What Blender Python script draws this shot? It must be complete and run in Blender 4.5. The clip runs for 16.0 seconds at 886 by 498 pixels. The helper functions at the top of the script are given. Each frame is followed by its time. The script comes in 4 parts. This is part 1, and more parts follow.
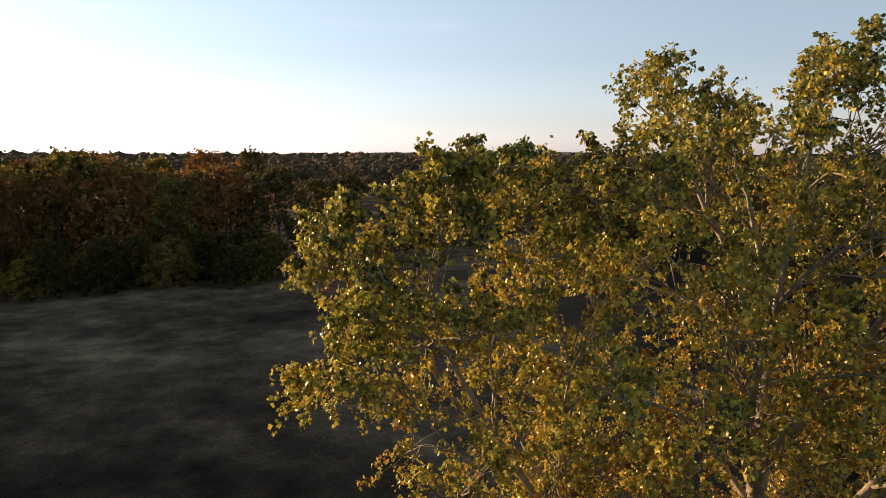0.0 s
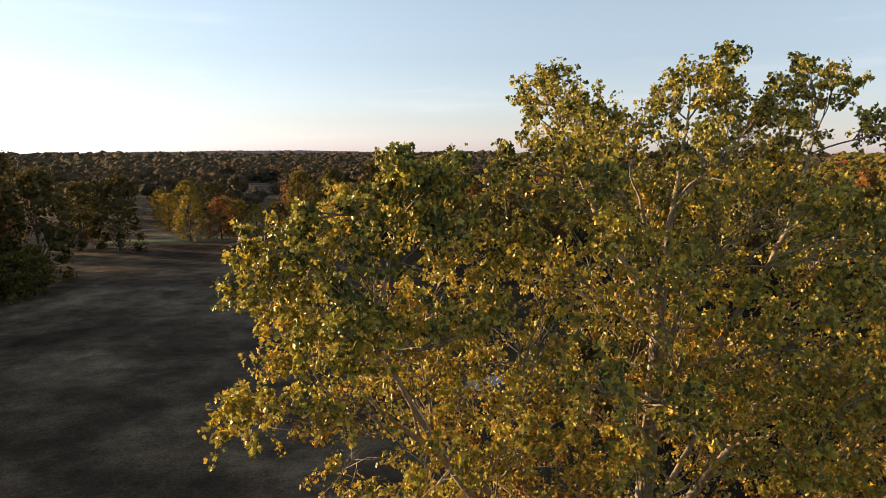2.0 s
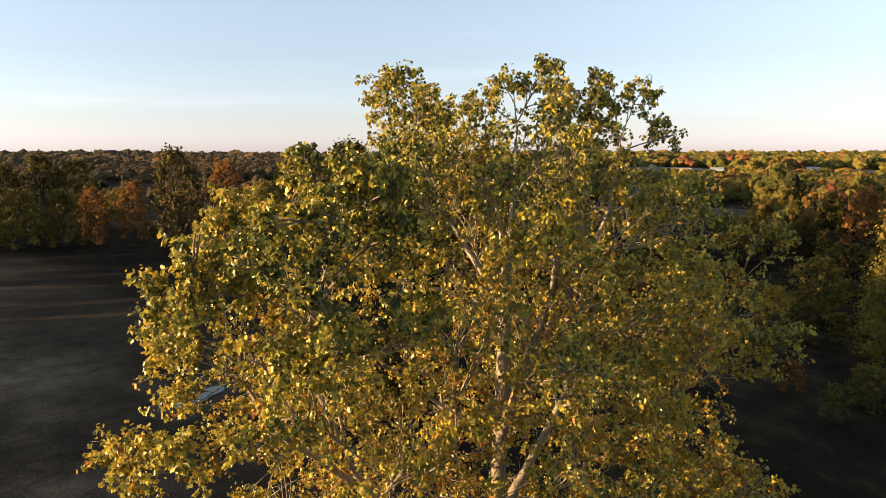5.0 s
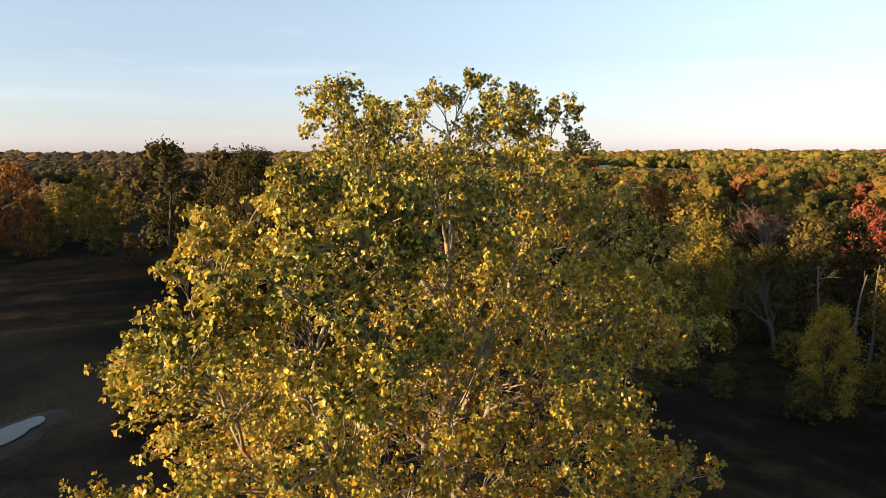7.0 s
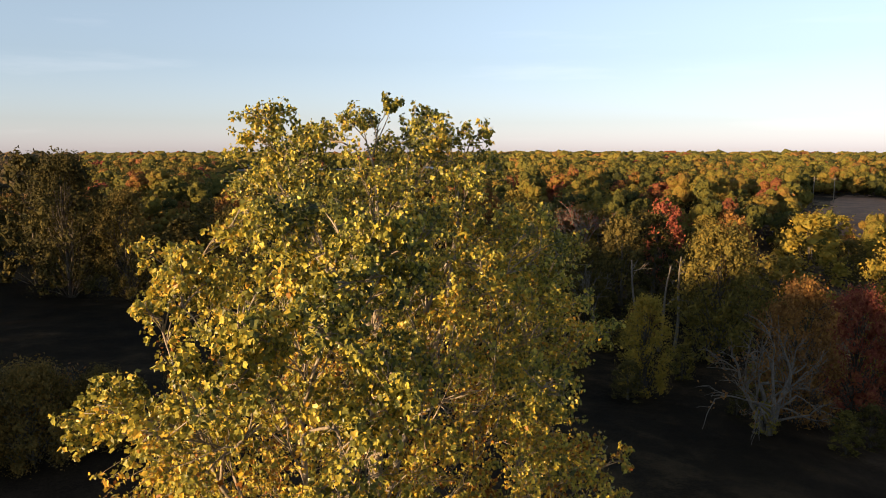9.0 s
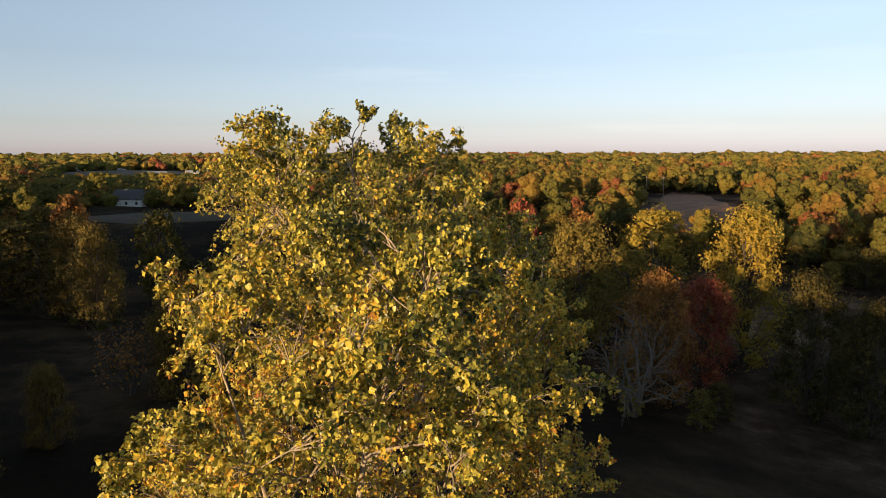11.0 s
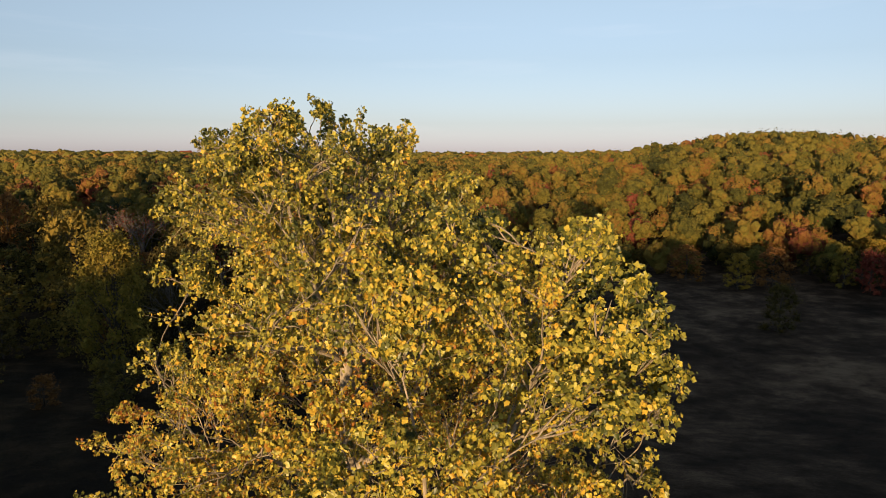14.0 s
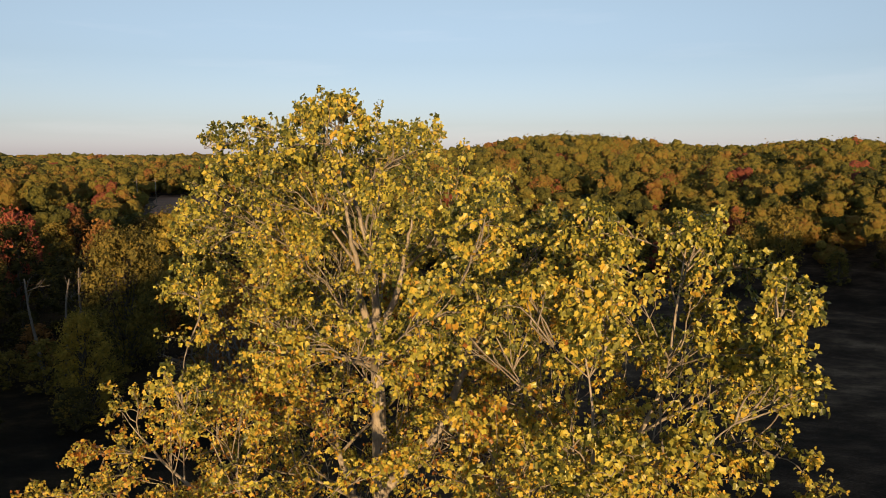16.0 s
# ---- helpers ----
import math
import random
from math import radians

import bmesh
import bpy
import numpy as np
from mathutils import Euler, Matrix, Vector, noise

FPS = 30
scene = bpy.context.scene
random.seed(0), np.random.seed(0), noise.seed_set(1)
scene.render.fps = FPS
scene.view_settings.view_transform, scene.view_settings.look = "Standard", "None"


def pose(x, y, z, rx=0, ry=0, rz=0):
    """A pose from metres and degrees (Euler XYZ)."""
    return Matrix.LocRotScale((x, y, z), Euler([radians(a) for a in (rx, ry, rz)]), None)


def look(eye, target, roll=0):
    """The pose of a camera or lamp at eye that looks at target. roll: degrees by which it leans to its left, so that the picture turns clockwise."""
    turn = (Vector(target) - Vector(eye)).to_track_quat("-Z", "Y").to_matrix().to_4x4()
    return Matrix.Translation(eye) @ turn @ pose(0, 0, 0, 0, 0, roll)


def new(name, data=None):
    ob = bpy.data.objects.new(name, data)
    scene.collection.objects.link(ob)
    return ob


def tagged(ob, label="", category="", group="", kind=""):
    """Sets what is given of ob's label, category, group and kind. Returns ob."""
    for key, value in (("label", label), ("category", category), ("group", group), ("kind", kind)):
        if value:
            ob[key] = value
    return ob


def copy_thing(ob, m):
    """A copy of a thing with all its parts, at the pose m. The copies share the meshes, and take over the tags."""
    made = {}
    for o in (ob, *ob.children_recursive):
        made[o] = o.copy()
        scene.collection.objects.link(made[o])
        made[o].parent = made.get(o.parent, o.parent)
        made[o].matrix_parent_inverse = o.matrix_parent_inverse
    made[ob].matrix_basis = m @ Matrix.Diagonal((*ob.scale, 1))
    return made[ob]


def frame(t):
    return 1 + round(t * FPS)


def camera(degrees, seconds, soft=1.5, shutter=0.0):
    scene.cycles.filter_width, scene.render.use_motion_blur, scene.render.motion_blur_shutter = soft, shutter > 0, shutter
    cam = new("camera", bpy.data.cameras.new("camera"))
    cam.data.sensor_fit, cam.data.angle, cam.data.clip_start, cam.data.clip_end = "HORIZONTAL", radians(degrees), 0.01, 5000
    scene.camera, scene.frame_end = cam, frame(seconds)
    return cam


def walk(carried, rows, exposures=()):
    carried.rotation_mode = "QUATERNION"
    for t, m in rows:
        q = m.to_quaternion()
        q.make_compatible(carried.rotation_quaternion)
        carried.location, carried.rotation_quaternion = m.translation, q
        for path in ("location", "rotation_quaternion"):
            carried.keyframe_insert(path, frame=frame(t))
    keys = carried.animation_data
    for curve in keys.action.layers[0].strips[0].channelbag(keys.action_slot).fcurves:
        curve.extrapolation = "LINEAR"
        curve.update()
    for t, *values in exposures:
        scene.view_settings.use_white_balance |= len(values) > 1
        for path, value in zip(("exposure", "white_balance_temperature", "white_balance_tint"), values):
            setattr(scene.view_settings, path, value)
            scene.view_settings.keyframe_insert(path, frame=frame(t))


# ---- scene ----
cam = camera(63.9, 16.0, 0.35)
PATH = [
    (0.0, pose(-0.000, -0.000, 18.000, 82.35, -0.19, 0.00)),
    (0.5, pose(-0.668, 0.047, 18.035, 82.34, -0.16, -4.33)),
    (1.0, pose(-1.317, 0.059, 18.083, 82.34, -0.13, -8.61)),
    (1.5, pose(-1.925, 0.195, 18.117, 82.33, -0.10, -13.01)),
    (2.0, pose(-2.465, 0.367, 18.145, 82.31, -0.05, -17.85)),
    (2.5, pose(-3.037, 0.593, 18.164, 82.31, -0.03, -23.02)),
    (3.0, pose(-3.632, 0.868, 18.165, 82.29, -0.00, -28.03)),
    (3.5, pose(-4.238, 1.192, 18.171, 82.33, -0.01, -32.57)),
    (4.0, pose(-4.815, 1.509, 18.153, 82.33, -0.00, -36.79)),
    (6.5, pose(-7.021, 3.992, 18.324, 82.19, 0.02, -56.17)),
    (7.0, pose(-7.449, 4.468, 18.438, 82.22, 0.06, -59.68)),
    (7.5, pose(-7.855, 4.874, 18.581, 82.22, 0.11, -62.90)),
    (8.0, pose(-8.284, 5.287, 18.723, 82.26, 0.10, -66.49)),
    (8.5, pose(-8.685, 5.724, 18.824, 82.27, 0.06, -70.15)),
    (9.0, pose(-8.911, 6.258, 18.925, 82.29, 0.03, -73.77)),
    (11.5, pose(-9.564, 10.176, 19.120, 82.36, 0.14, -89.14)),
    (12.0, pose(-9.609, 11.208, 19.123, 82.35, 0.13, -93.21)),
    (12.5, pose(-9.575, 12.275, 19.122, 82.34, 0.09, -98.62)),
    (13.0, pose(-9.438, 13.390, 19.120, 82.32, 0.01, -103.34)),
    (13.5, pose(-9.218, 14.490, 19.104, 82.32, -0.07, -107.57)),
    (14.0, pose(-8.868, 15.577, 19.072, 82.31, -0.12, -111.36)),
    (14.5, pose(-8.424, 16.641, 19.031, 82.33, -0.14, -114.87)),
    (15.0, pose(-7.841, 17.666, 18.989, 82.38, -0.11, -118.59)),
    (15.5, pose(-7.128, 18.600, 18.962, 82.43, -0.04, -122.70)),
    (16.0, pose(-6.256, 19.437, 18.946, 82.48, 0.08, -126.85)),
]
walk(cam, PATH, [(0.0, 1.36, 6950, 14), (4.0, 1.78, 6950, 14), (7.0, 1.70, 6750, 13), (9.0, 1.44, 6700, 13), (12.5, 1.02, 6600, 12), (16.0, 0.78, 6550, 11)])

# ---- light ----
SUN_BEARING, SUN_HEIGHT = -56.0, 4.0          # degrees clockwise from +y, degrees above the horizon
world = bpy.data.worlds.new("sky")
scene.world = world
world.use_nodes = True
wn, wl = world.node_tree.nodes, world.node_tree.links
wn.clear()
sky = wn.new("ShaderNodeTexSky")
sky.sky_type, sky.sun_disc = "NISHITA", False
sky.sun_elevation, sky.sun_rotation = radians(SUN_HEIGHT), radians(SUN_BEARING)
sky.altitude, sky.air_density, sky.dust_density, sky.ozone_density = 200, 1.0, 0.4, 2.2
back = wn.new("ShaderNodeBackground")
back.inputs["Strength"].default_value = 0.136
wout = wn.new("ShaderNodeOutputWorld")
pale = wn.new("ShaderNodeHueSaturation")                   # thin evening haze takes colour out of the sky
pale.inputs["Saturation"].default_value = 0.46
cast = wn.new("ShaderNodeMix")
cast.data_type, cast.blend_type = "RGBA", "MULTIPLY"
cast.inputs["Factor"].default_value = 1.0
height = wn.new("ShaderNodeSeparateXYZ")                    # the haze low down is greyer than the sky above it
lift = wn.new("ShaderNodeMapRange")
lift.inputs["From Min"].default_value, lift.inputs["From Max"].default_value = 0.0, 0.28
hue = wn.new("ShaderNodeMix")
hue.data_type = "RGBA"
hue.inputs[6].default_value, hue.inputs[7].default_value = (0.89, 0.965, 1.28, 1), (0.88, 1.01, 1.09, 1)
wl.new(height.outputs[2], lift.inputs["Value"])
wl.new(lift.outputs[0], hue.inputs["Factor"])
wl.new(hue.outputs[2], cast.inputs[7])
wl.new(sky.outputs[0], pale.inputs["Color"])
wl.new(pale.outputs[0], cast.inputs[6])
way = wn.new("ShaderNodeTexCoord")                          # thin streaks of high cloud low in the sky
squeeze = wn.new("ShaderNodeMapping")
squeeze.inputs["Scale"].default_value, squeeze.inputs["Rotation"].default_value = (1.6, 1.6, 16.0), (0.05, 0.03, 0.4)
streak = wn.new("ShaderNodeTexNoise")
streak.inputs["Scale"].default_value, streak.inputs["Detail"].default_value, streak.inputs["Roughness"].default_value = 1.5, 7.0, 0.55
thin = wn.new("ShaderNodeMapRange")
thin.inputs["From Min"].default_value, thin.inputs["From Max"].default_value, thin.inputs["To Max"].default_value = 0.56, 0.85, 0.10
cloud = wn.new("ShaderNodeMix")
cloud.data_type = "RGBA"
cloud.inputs[7].default_value = (5.6, 5.2, 5.2, 1)
wl.new(way.outputs["Generated"], squeeze.inputs[0])
wl.new(way.outputs["Generated"], height.inputs[0])
wl.new(squeeze.outputs[0], streak.inputs["Vector"])
wl.new(streak.outputs["Fac"], thin.inputs["Value"])
wl.new(thin.outputs[0], cloud.inputs["Factor"])
wl.new(cast.outputs[2], cloud.inputs[6])
wl.new(cloud.outputs[2], back.inputs[0])
wl.new(back.outputs[0], wout.inputs[0])
sun = new("sun", bpy.data.lights.new("sun", "SUN"))
sun.data.energy, sun.data.angle, sun.data.color = 5.0, radians(0.6), (1.0, 0.69, 0.36)
sb, se = radians(SUN_BEARING), radians(SUN_HEIGHT)
sun.matrix_world = look((0, 0, 60), (-math.sin(sb) * math.cos(se), -math.cos(sb) * math.cos(se), 60 - math.sin(se)))


# ---- materials ----
def ramp(nt, stops, source):
    node = nt.nodes.new("ShaderNodeValToRGB")
    cr = node.color_ramp
    while len(cr.elements) < len(stops):
        cr.elements.new(0.5)
    for e, (p, c) in zip(cr.elements, stops):
        e.position, e.color = p, (*c, 1)
    nt.links.new(source, node.inputs[0])
    return node.outputs[0]


def base_material(name):
    m = bpy.data.materials.new(name)
    m.use_nodes = True
    nt = m.node_tree
    return m, nt, nt.nodes["Principled BSDF"], nt.nodes["Material Output"]


def noise_node(nt, scale, detail=4.0, rough=0.55, coords="Object"):
    tc = nt.nodes.new("ShaderNodeTexCoord")
    n = nt.nodes.new("ShaderNodeTexNoise")
    n.inputs["Scale"].default_value, n.inputs["Detail"].default_value, n.inputs["Roughness"].default_value = scale, detail, rough
    nt.links.new(tc.outputs[coords], n.inputs["Vector"])
    return n.outputs["Fac"]


def math_node(nt, op, a, b):
    n = nt.nodes.new("ShaderNodeMath")
    n.operation = op
    for i, v in enumerate((a, b)):
        if isinstance(v, (int, float)):
            n.inputs[i].default_value = v
        else:
            nt.links.new(v, n.inputs[i])
    return n.outputs[0]


def bump(nt, bsdf, height, strength, distance):
    n = nt.nodes.new("ShaderNodeBump")
    n.inputs["Strength"].default_value, n.inputs["Distance"].default_value = strength, distance
    nt.links.new(height, n.inputs["Height"])
    nt.links.new(n.outputs[0], bsdf.inputs["Normal"])


def leaf_material(name, stops, patch=0.25, rough=0.5, through_light=0.35, tree_random=0.0, attribute="", low=0.0, spread=0.60, turned=""):
    """Leaves: hue by leaf, by patches of the crown and by tree, with light passing through them."""
    m, nt, bsdf, out = base_material(name)
    geo = nt.nodes.new("ShaderNodeNewGeometry")
    value = math_node(nt, "MULTIPLY", geo.outputs["Random Per Island"], spread)
    value = math_node(nt, "ADD", value, math_node(nt, "MULTIPLY", math_node(nt, "SUBTRACT", noise_node(nt, patch, 3.0), 0.5), 1.1))
    if attribute:
        at = nt.nodes.new("ShaderNodeAttribute")
        at.attribute_name = attribute
        value = math_node(nt, "ADD", math_node(nt, "MULTIPLY", value, 0.22), at.outputs["Fac"])
    else:
        value = math_node(nt, "ADD", value, 0.18)
    if tree_random:
        info = nt.nodes.new("ShaderNodeObjectInfo")
        value = math_node(nt, "ADD", value, math_node(nt, "MULTIPLY", math_node(nt, "SUBTRACT", info.outputs["Random"], 0.5), tree_random))
    if turned:                                             # leaves that have browned, leaf by leaf
        brown = nt.nodes.new("ShaderNodeAttribute")
        brown.attribute_name = turned
        value = math_node(nt, "ADD", value, brown.outputs["Fac"])
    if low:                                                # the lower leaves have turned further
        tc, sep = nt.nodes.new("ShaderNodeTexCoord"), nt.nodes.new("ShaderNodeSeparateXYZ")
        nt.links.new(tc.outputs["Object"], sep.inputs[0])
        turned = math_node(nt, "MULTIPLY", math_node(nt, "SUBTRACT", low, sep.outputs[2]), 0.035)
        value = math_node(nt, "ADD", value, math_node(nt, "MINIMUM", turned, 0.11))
    col = ramp(nt, stops, value)
    nt.links.new(col, bsdf.inputs["Base Color"])
    bsdf.inputs["Roughness"].default_value = rough
    bsdf.inputs["Specular IOR Level"].default_value = 0.30 if rough < 0.5 else 0.08
    tr = nt.nodes.new("ShaderNodeBsdfTranslucent")
    nt.links.new(col, tr.inputs["Color"])
    mix = nt.nodes.new("ShaderNodeMixShader")
    mix.inputs[0].default_value = through_light
    nt.links.new(bsdf.outputs[0], mix.inputs[1])
    nt.links.new(tr.outputs[0], mix.inputs[2])
    nt.links.new(mix.outputs[0], out.inputs[0])
    return m


def bark_material(name, dark, light, scale=9.0):
    m, nt, bsdf, out = base_material(name)
    tc = nt.nodes.new("ShaderNodeTexCoord")
    mp = nt.nodes.new("ShaderNodeMapping")
    mp.inputs["Scale"].default_value = (1.0, 1.0, 0.22)
    nt.links.new(tc.outputs["Object"], mp.inputs[0])
    n = nt.nodes.new("ShaderNodeTexNoise")
    n.inputs["Scale"].default_value, n.inputs["Detail"].default_value = scale * 2.5, 6.0
    nt.links.new(mp.outputs[0], n.inputs["Vector"])
    patch = noise_node(nt, scale * 0.35, 3.0)
    v = math_node(nt, "ADD", math_node(nt, "MULTIPLY", n.outputs["Fac"], 0.6), math_node(nt, "MULTIPLY", patch, 0.45))
    nt.links.new(ramp(nt, [(0.32, dark), (0.68, light)], v), bsdf.inputs["Base Color"])
    bsdf.inputs["Roughness"].default_value = 0.85
    bump(nt, bsdf, n.outputs["Fac"], 0.7, 0.02)
    return m


TULIP = leaf_material("tulip_tree_leaves", [(0.0, (0.034, 0.047, 0.014)), (0.20, (0.088, 0.094, 0.022)), (0.42, (0.215, 0.197, 0.036)),
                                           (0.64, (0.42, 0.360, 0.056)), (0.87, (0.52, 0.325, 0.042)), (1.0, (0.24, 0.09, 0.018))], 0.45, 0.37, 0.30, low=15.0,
                      spread=0.74, turned="turned")
GREEN = leaf_material("oak_leaves", [(0.0, (0.024, 0.023, 0.009)), (0.5, (0.062, 0.052, 0.016)), (1.0, (0.145, 0.105, 0.028))], 0.2, 0.7, 0.20, 0.4)
OLIVE = leaf_material("olive_leaves", [(0.0, (0.048, 0.046, 0.015)), (0.5, (0.130, 0.106, 0.026)), (1.0, (0.25, 0.17, 0.034))], 0.2, 0.7, 0.28, 0.5)
BROWN = leaf_material("brown_shrub_leaves", [(0.0, (0.036, 0.030, 0.011)), (0.5, (0.105, 0.075, 0.022)), (1.0, (0.21, 0.125, 0.030))], 0.4, 0.7, 0.20, 0.4)
YELLOW = leaf_material("yellow_leaves", [(0.0, (0.13, 0.115, 0.022)), (0.5, (0.26, 0.190, 0.034)), (1.0, (0.37, 0.23, 0.034))], 0.2, 0.7, 0.28, 0.4)
RUST = leaf_material("rust_leaves", [(0.0, (0.10, 0.055, 0.022)), (0.5, (0.22, 0.105, 0.035)), (1.0, (0.33, 0.17, 0.040))], 0.2, 0.7, 0.30, 0.4)
RED = leaf_material("red_leaves", [(0.0, (0.11, 0.032, 0.022)), (0.5, (0.22, 0.055, 0.036)), (1.0, (0.31, 0.12, 0.05))], 0.2, 0.7, 0.25, 0.3)


def wood_material(name, stops, patch, contrast):
    """Leaf masses of woods far off, mottled by clumps."""
    m = leaf_material(name, stops, 0.12, 0.85, 0.06, 0.0, "tint")
    nt = m.node_tree
    clumps = noise_node(nt, patch, 6.0, 0.75)
    bump(nt, nt.nodes["Principled BSDF"], clumps, 0.9, 1.6)
    mixed = [n for n in nt.nodes if n.bl_idname == "ShaderNodeValToRGB"][0].inputs[0]
    plain = mixed.links[0].from_socket
    nt.links.new(math_node(nt, "ADD", plain, math_node(nt, "MULTIPLY", math_node(nt, "SUBTRACT", clumps, 0.5), contrast)), mixed)
    return m


FARWOOD = wood_material("far_woods", [(0.0, (0.026, 0.030, 0.011)), (0.26, (0.078, 0.076, 0.019)), (0.48, (0.150, 0.126, 0.025)), (0.70, (0.190, 0.118, 0.026)),
                                      (0.84, (0.185, 0.085, 0.026)), (1.0, (0.17, 0.048, 0.030))], 0.9, 0.9)
# brown leaves, greyed in base colour to put the northern haze in
NORTHWOOD = wood_material("brown_north_woods", [(0.0, (0.036, 0.031, 0.018)), (0.30, (0.064, 0.051, 0.028)), (0.60, (0.105, 0.072, 0.036)), (1.0, (0.16, 0.085, 0.04))], 1.1, 0.6)
PALE_BARK = bark_material("pale_grey_bark", (0.10, 0.08, 0.055), (0.33, 0.27, 0.195))
BRANCH_BARK = bark_material("tan_branch_bark", (0.075, 0.06, 0.042), (0.26, 0.21, 0.15))
DARK_BARK = bark_material("dark_bark", (0.022, 0.017, 0.012), (0.075, 0.06, 0.045))
DEAD_WOOD = bark_material("weathered_dead_wood", (0.055, 0.045, 0.036), (0.155, 0.13, 0.108))


def ground_material():
    m, nt, bsdf, out = base_material("rough_pasture")
    big, mid, fine = noise_node(nt, 0.035, 5.0, 0.6), noise_node(nt, 0.22, 7.0, 0.68), noise_node(nt, 5.0, 8.0, 0.75)
    v = math_node(nt, "ADD", math_node(nt, "MULTIPLY", big, 0.55), math_node(nt, "MULTIPLY", mid, 0.45))
    v = math_node(nt, "ADD", math_node(nt, "MULTIPLY", v, 0.75), math_node(nt, "MULTIPLY", fine, 0.25))
    rough = ramp(nt, [(0.41, (0.012, 0.0075, 0.0048)), (0.475, (0.030, 0.0195, 0.0125)), (0.53, (0.064, 0.042, 0.027)), (0.59, (0.15, 0.105, 0.068))], v)
    lit_straw = ramp(nt, [(0.40, (0.022, 0.0145, 0.0095)), (0.475, (0.060, 0.042, 0.027)), (0.53, (0.115, 0.083, 0.054)), (0.59, (0.22, 0.165, 0.105))], v)
    # shade on the valley floor, put into the ground's colour
    valley_shade = ramp(nt, [(0.42, (0.005, 0.0035, 0.002)), (0.50, (0.014, 0.0095, 0.005)), (0.60, (0.055, 0.036, 0.018))], v)
    tc, sep = nt.nodes.new("ShaderNodeTexCoord"), nt.nodes.new("ShaderNodeSeparateXYZ")
    nt.links.new(tc.outputs["Object"], sep.inputs[0])
    north_lit = nt.nodes.new("ShaderNodeMapRange")                 # paler to the north: brighter light there is put into the colour
    north_lit.inputs["From Min"].default_value, north_lit.inputs["From Max"].default_value = 20.0, 75.0
    nt.links.new(sep.outputs[1], north_lit.inputs["Value"])
    lit_blend = nt.nodes.new("ShaderNodeMix")
    lit_blend.data_type = "RGBA"
    nt.links.new(north_lit.outputs[0], lit_blend.inputs["Factor"])
    nt.links.new(rough, lit_blend.inputs[6])
    nt.links.new(lit_straw, lit_blend.inputs[7])
    grass = lit_blend.outputs[2]
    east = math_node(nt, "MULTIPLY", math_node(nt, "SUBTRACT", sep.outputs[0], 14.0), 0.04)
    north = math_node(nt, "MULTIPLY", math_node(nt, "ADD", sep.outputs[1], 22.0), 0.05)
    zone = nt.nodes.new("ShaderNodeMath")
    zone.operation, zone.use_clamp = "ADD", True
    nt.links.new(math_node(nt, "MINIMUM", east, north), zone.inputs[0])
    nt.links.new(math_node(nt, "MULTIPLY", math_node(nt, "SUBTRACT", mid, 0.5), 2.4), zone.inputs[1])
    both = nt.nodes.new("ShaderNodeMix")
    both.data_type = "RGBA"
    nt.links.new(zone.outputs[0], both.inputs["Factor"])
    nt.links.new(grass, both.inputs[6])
    nt.links.new(valley_shade, both.inputs[7])
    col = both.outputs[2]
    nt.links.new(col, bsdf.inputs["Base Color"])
    bsdf.inputs["Roughness"].default_value = 0.95
    bsdf.inputs["Specular IOR Level"].default_value = 0.05
    bump(nt, bsdf, math_node(nt, "ADD", mid, math_node(nt, "MULTIPLY", fine, 0.3)), 0.8, 0.4)
    return m


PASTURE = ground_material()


# ---- helpers for meshes ----
RNG = np.random.default_rng(7)


def mesh_from(name, verts, loops, counts, material, smooth=False):
    """A mesh from flat arrays: corners (n, 3), corner numbers, and how many corners each face has."""
    me = bpy.data.meshes.new(name)
    verts, loops, counts = np.asarray(verts, dtype=np.float32), np.asarray(loops, dtype=np.int32), np.asarray(counts, dtype=np.int32)
    me.vertices.add(len(verts))
    me.vertices.foreach_set("co", verts.ravel())
    me.loops.add(len(loops))
    me.loops.foreach_set("vertex_index", loops)
    me.polygons.add(len(counts))
    me.polygons.foreach_set("loop_start", np.concatenate([[0], np.cumsum(counts)[:-1]]).astype(np.int32))
    me.polygons.foreach_set("loop_total", counts)
    me.polygons.foreach_set("use_smooth", np.full(len(counts), smooth))
    me.materials.append(material)
    me.update(calc_edges=True)
    me.validate()
    return me


def part(name, me, parent, label="", kind=""):
    ob = new(name, me)
    ob.parent = parent
    return tagged(ob, label=label, kind=kind)


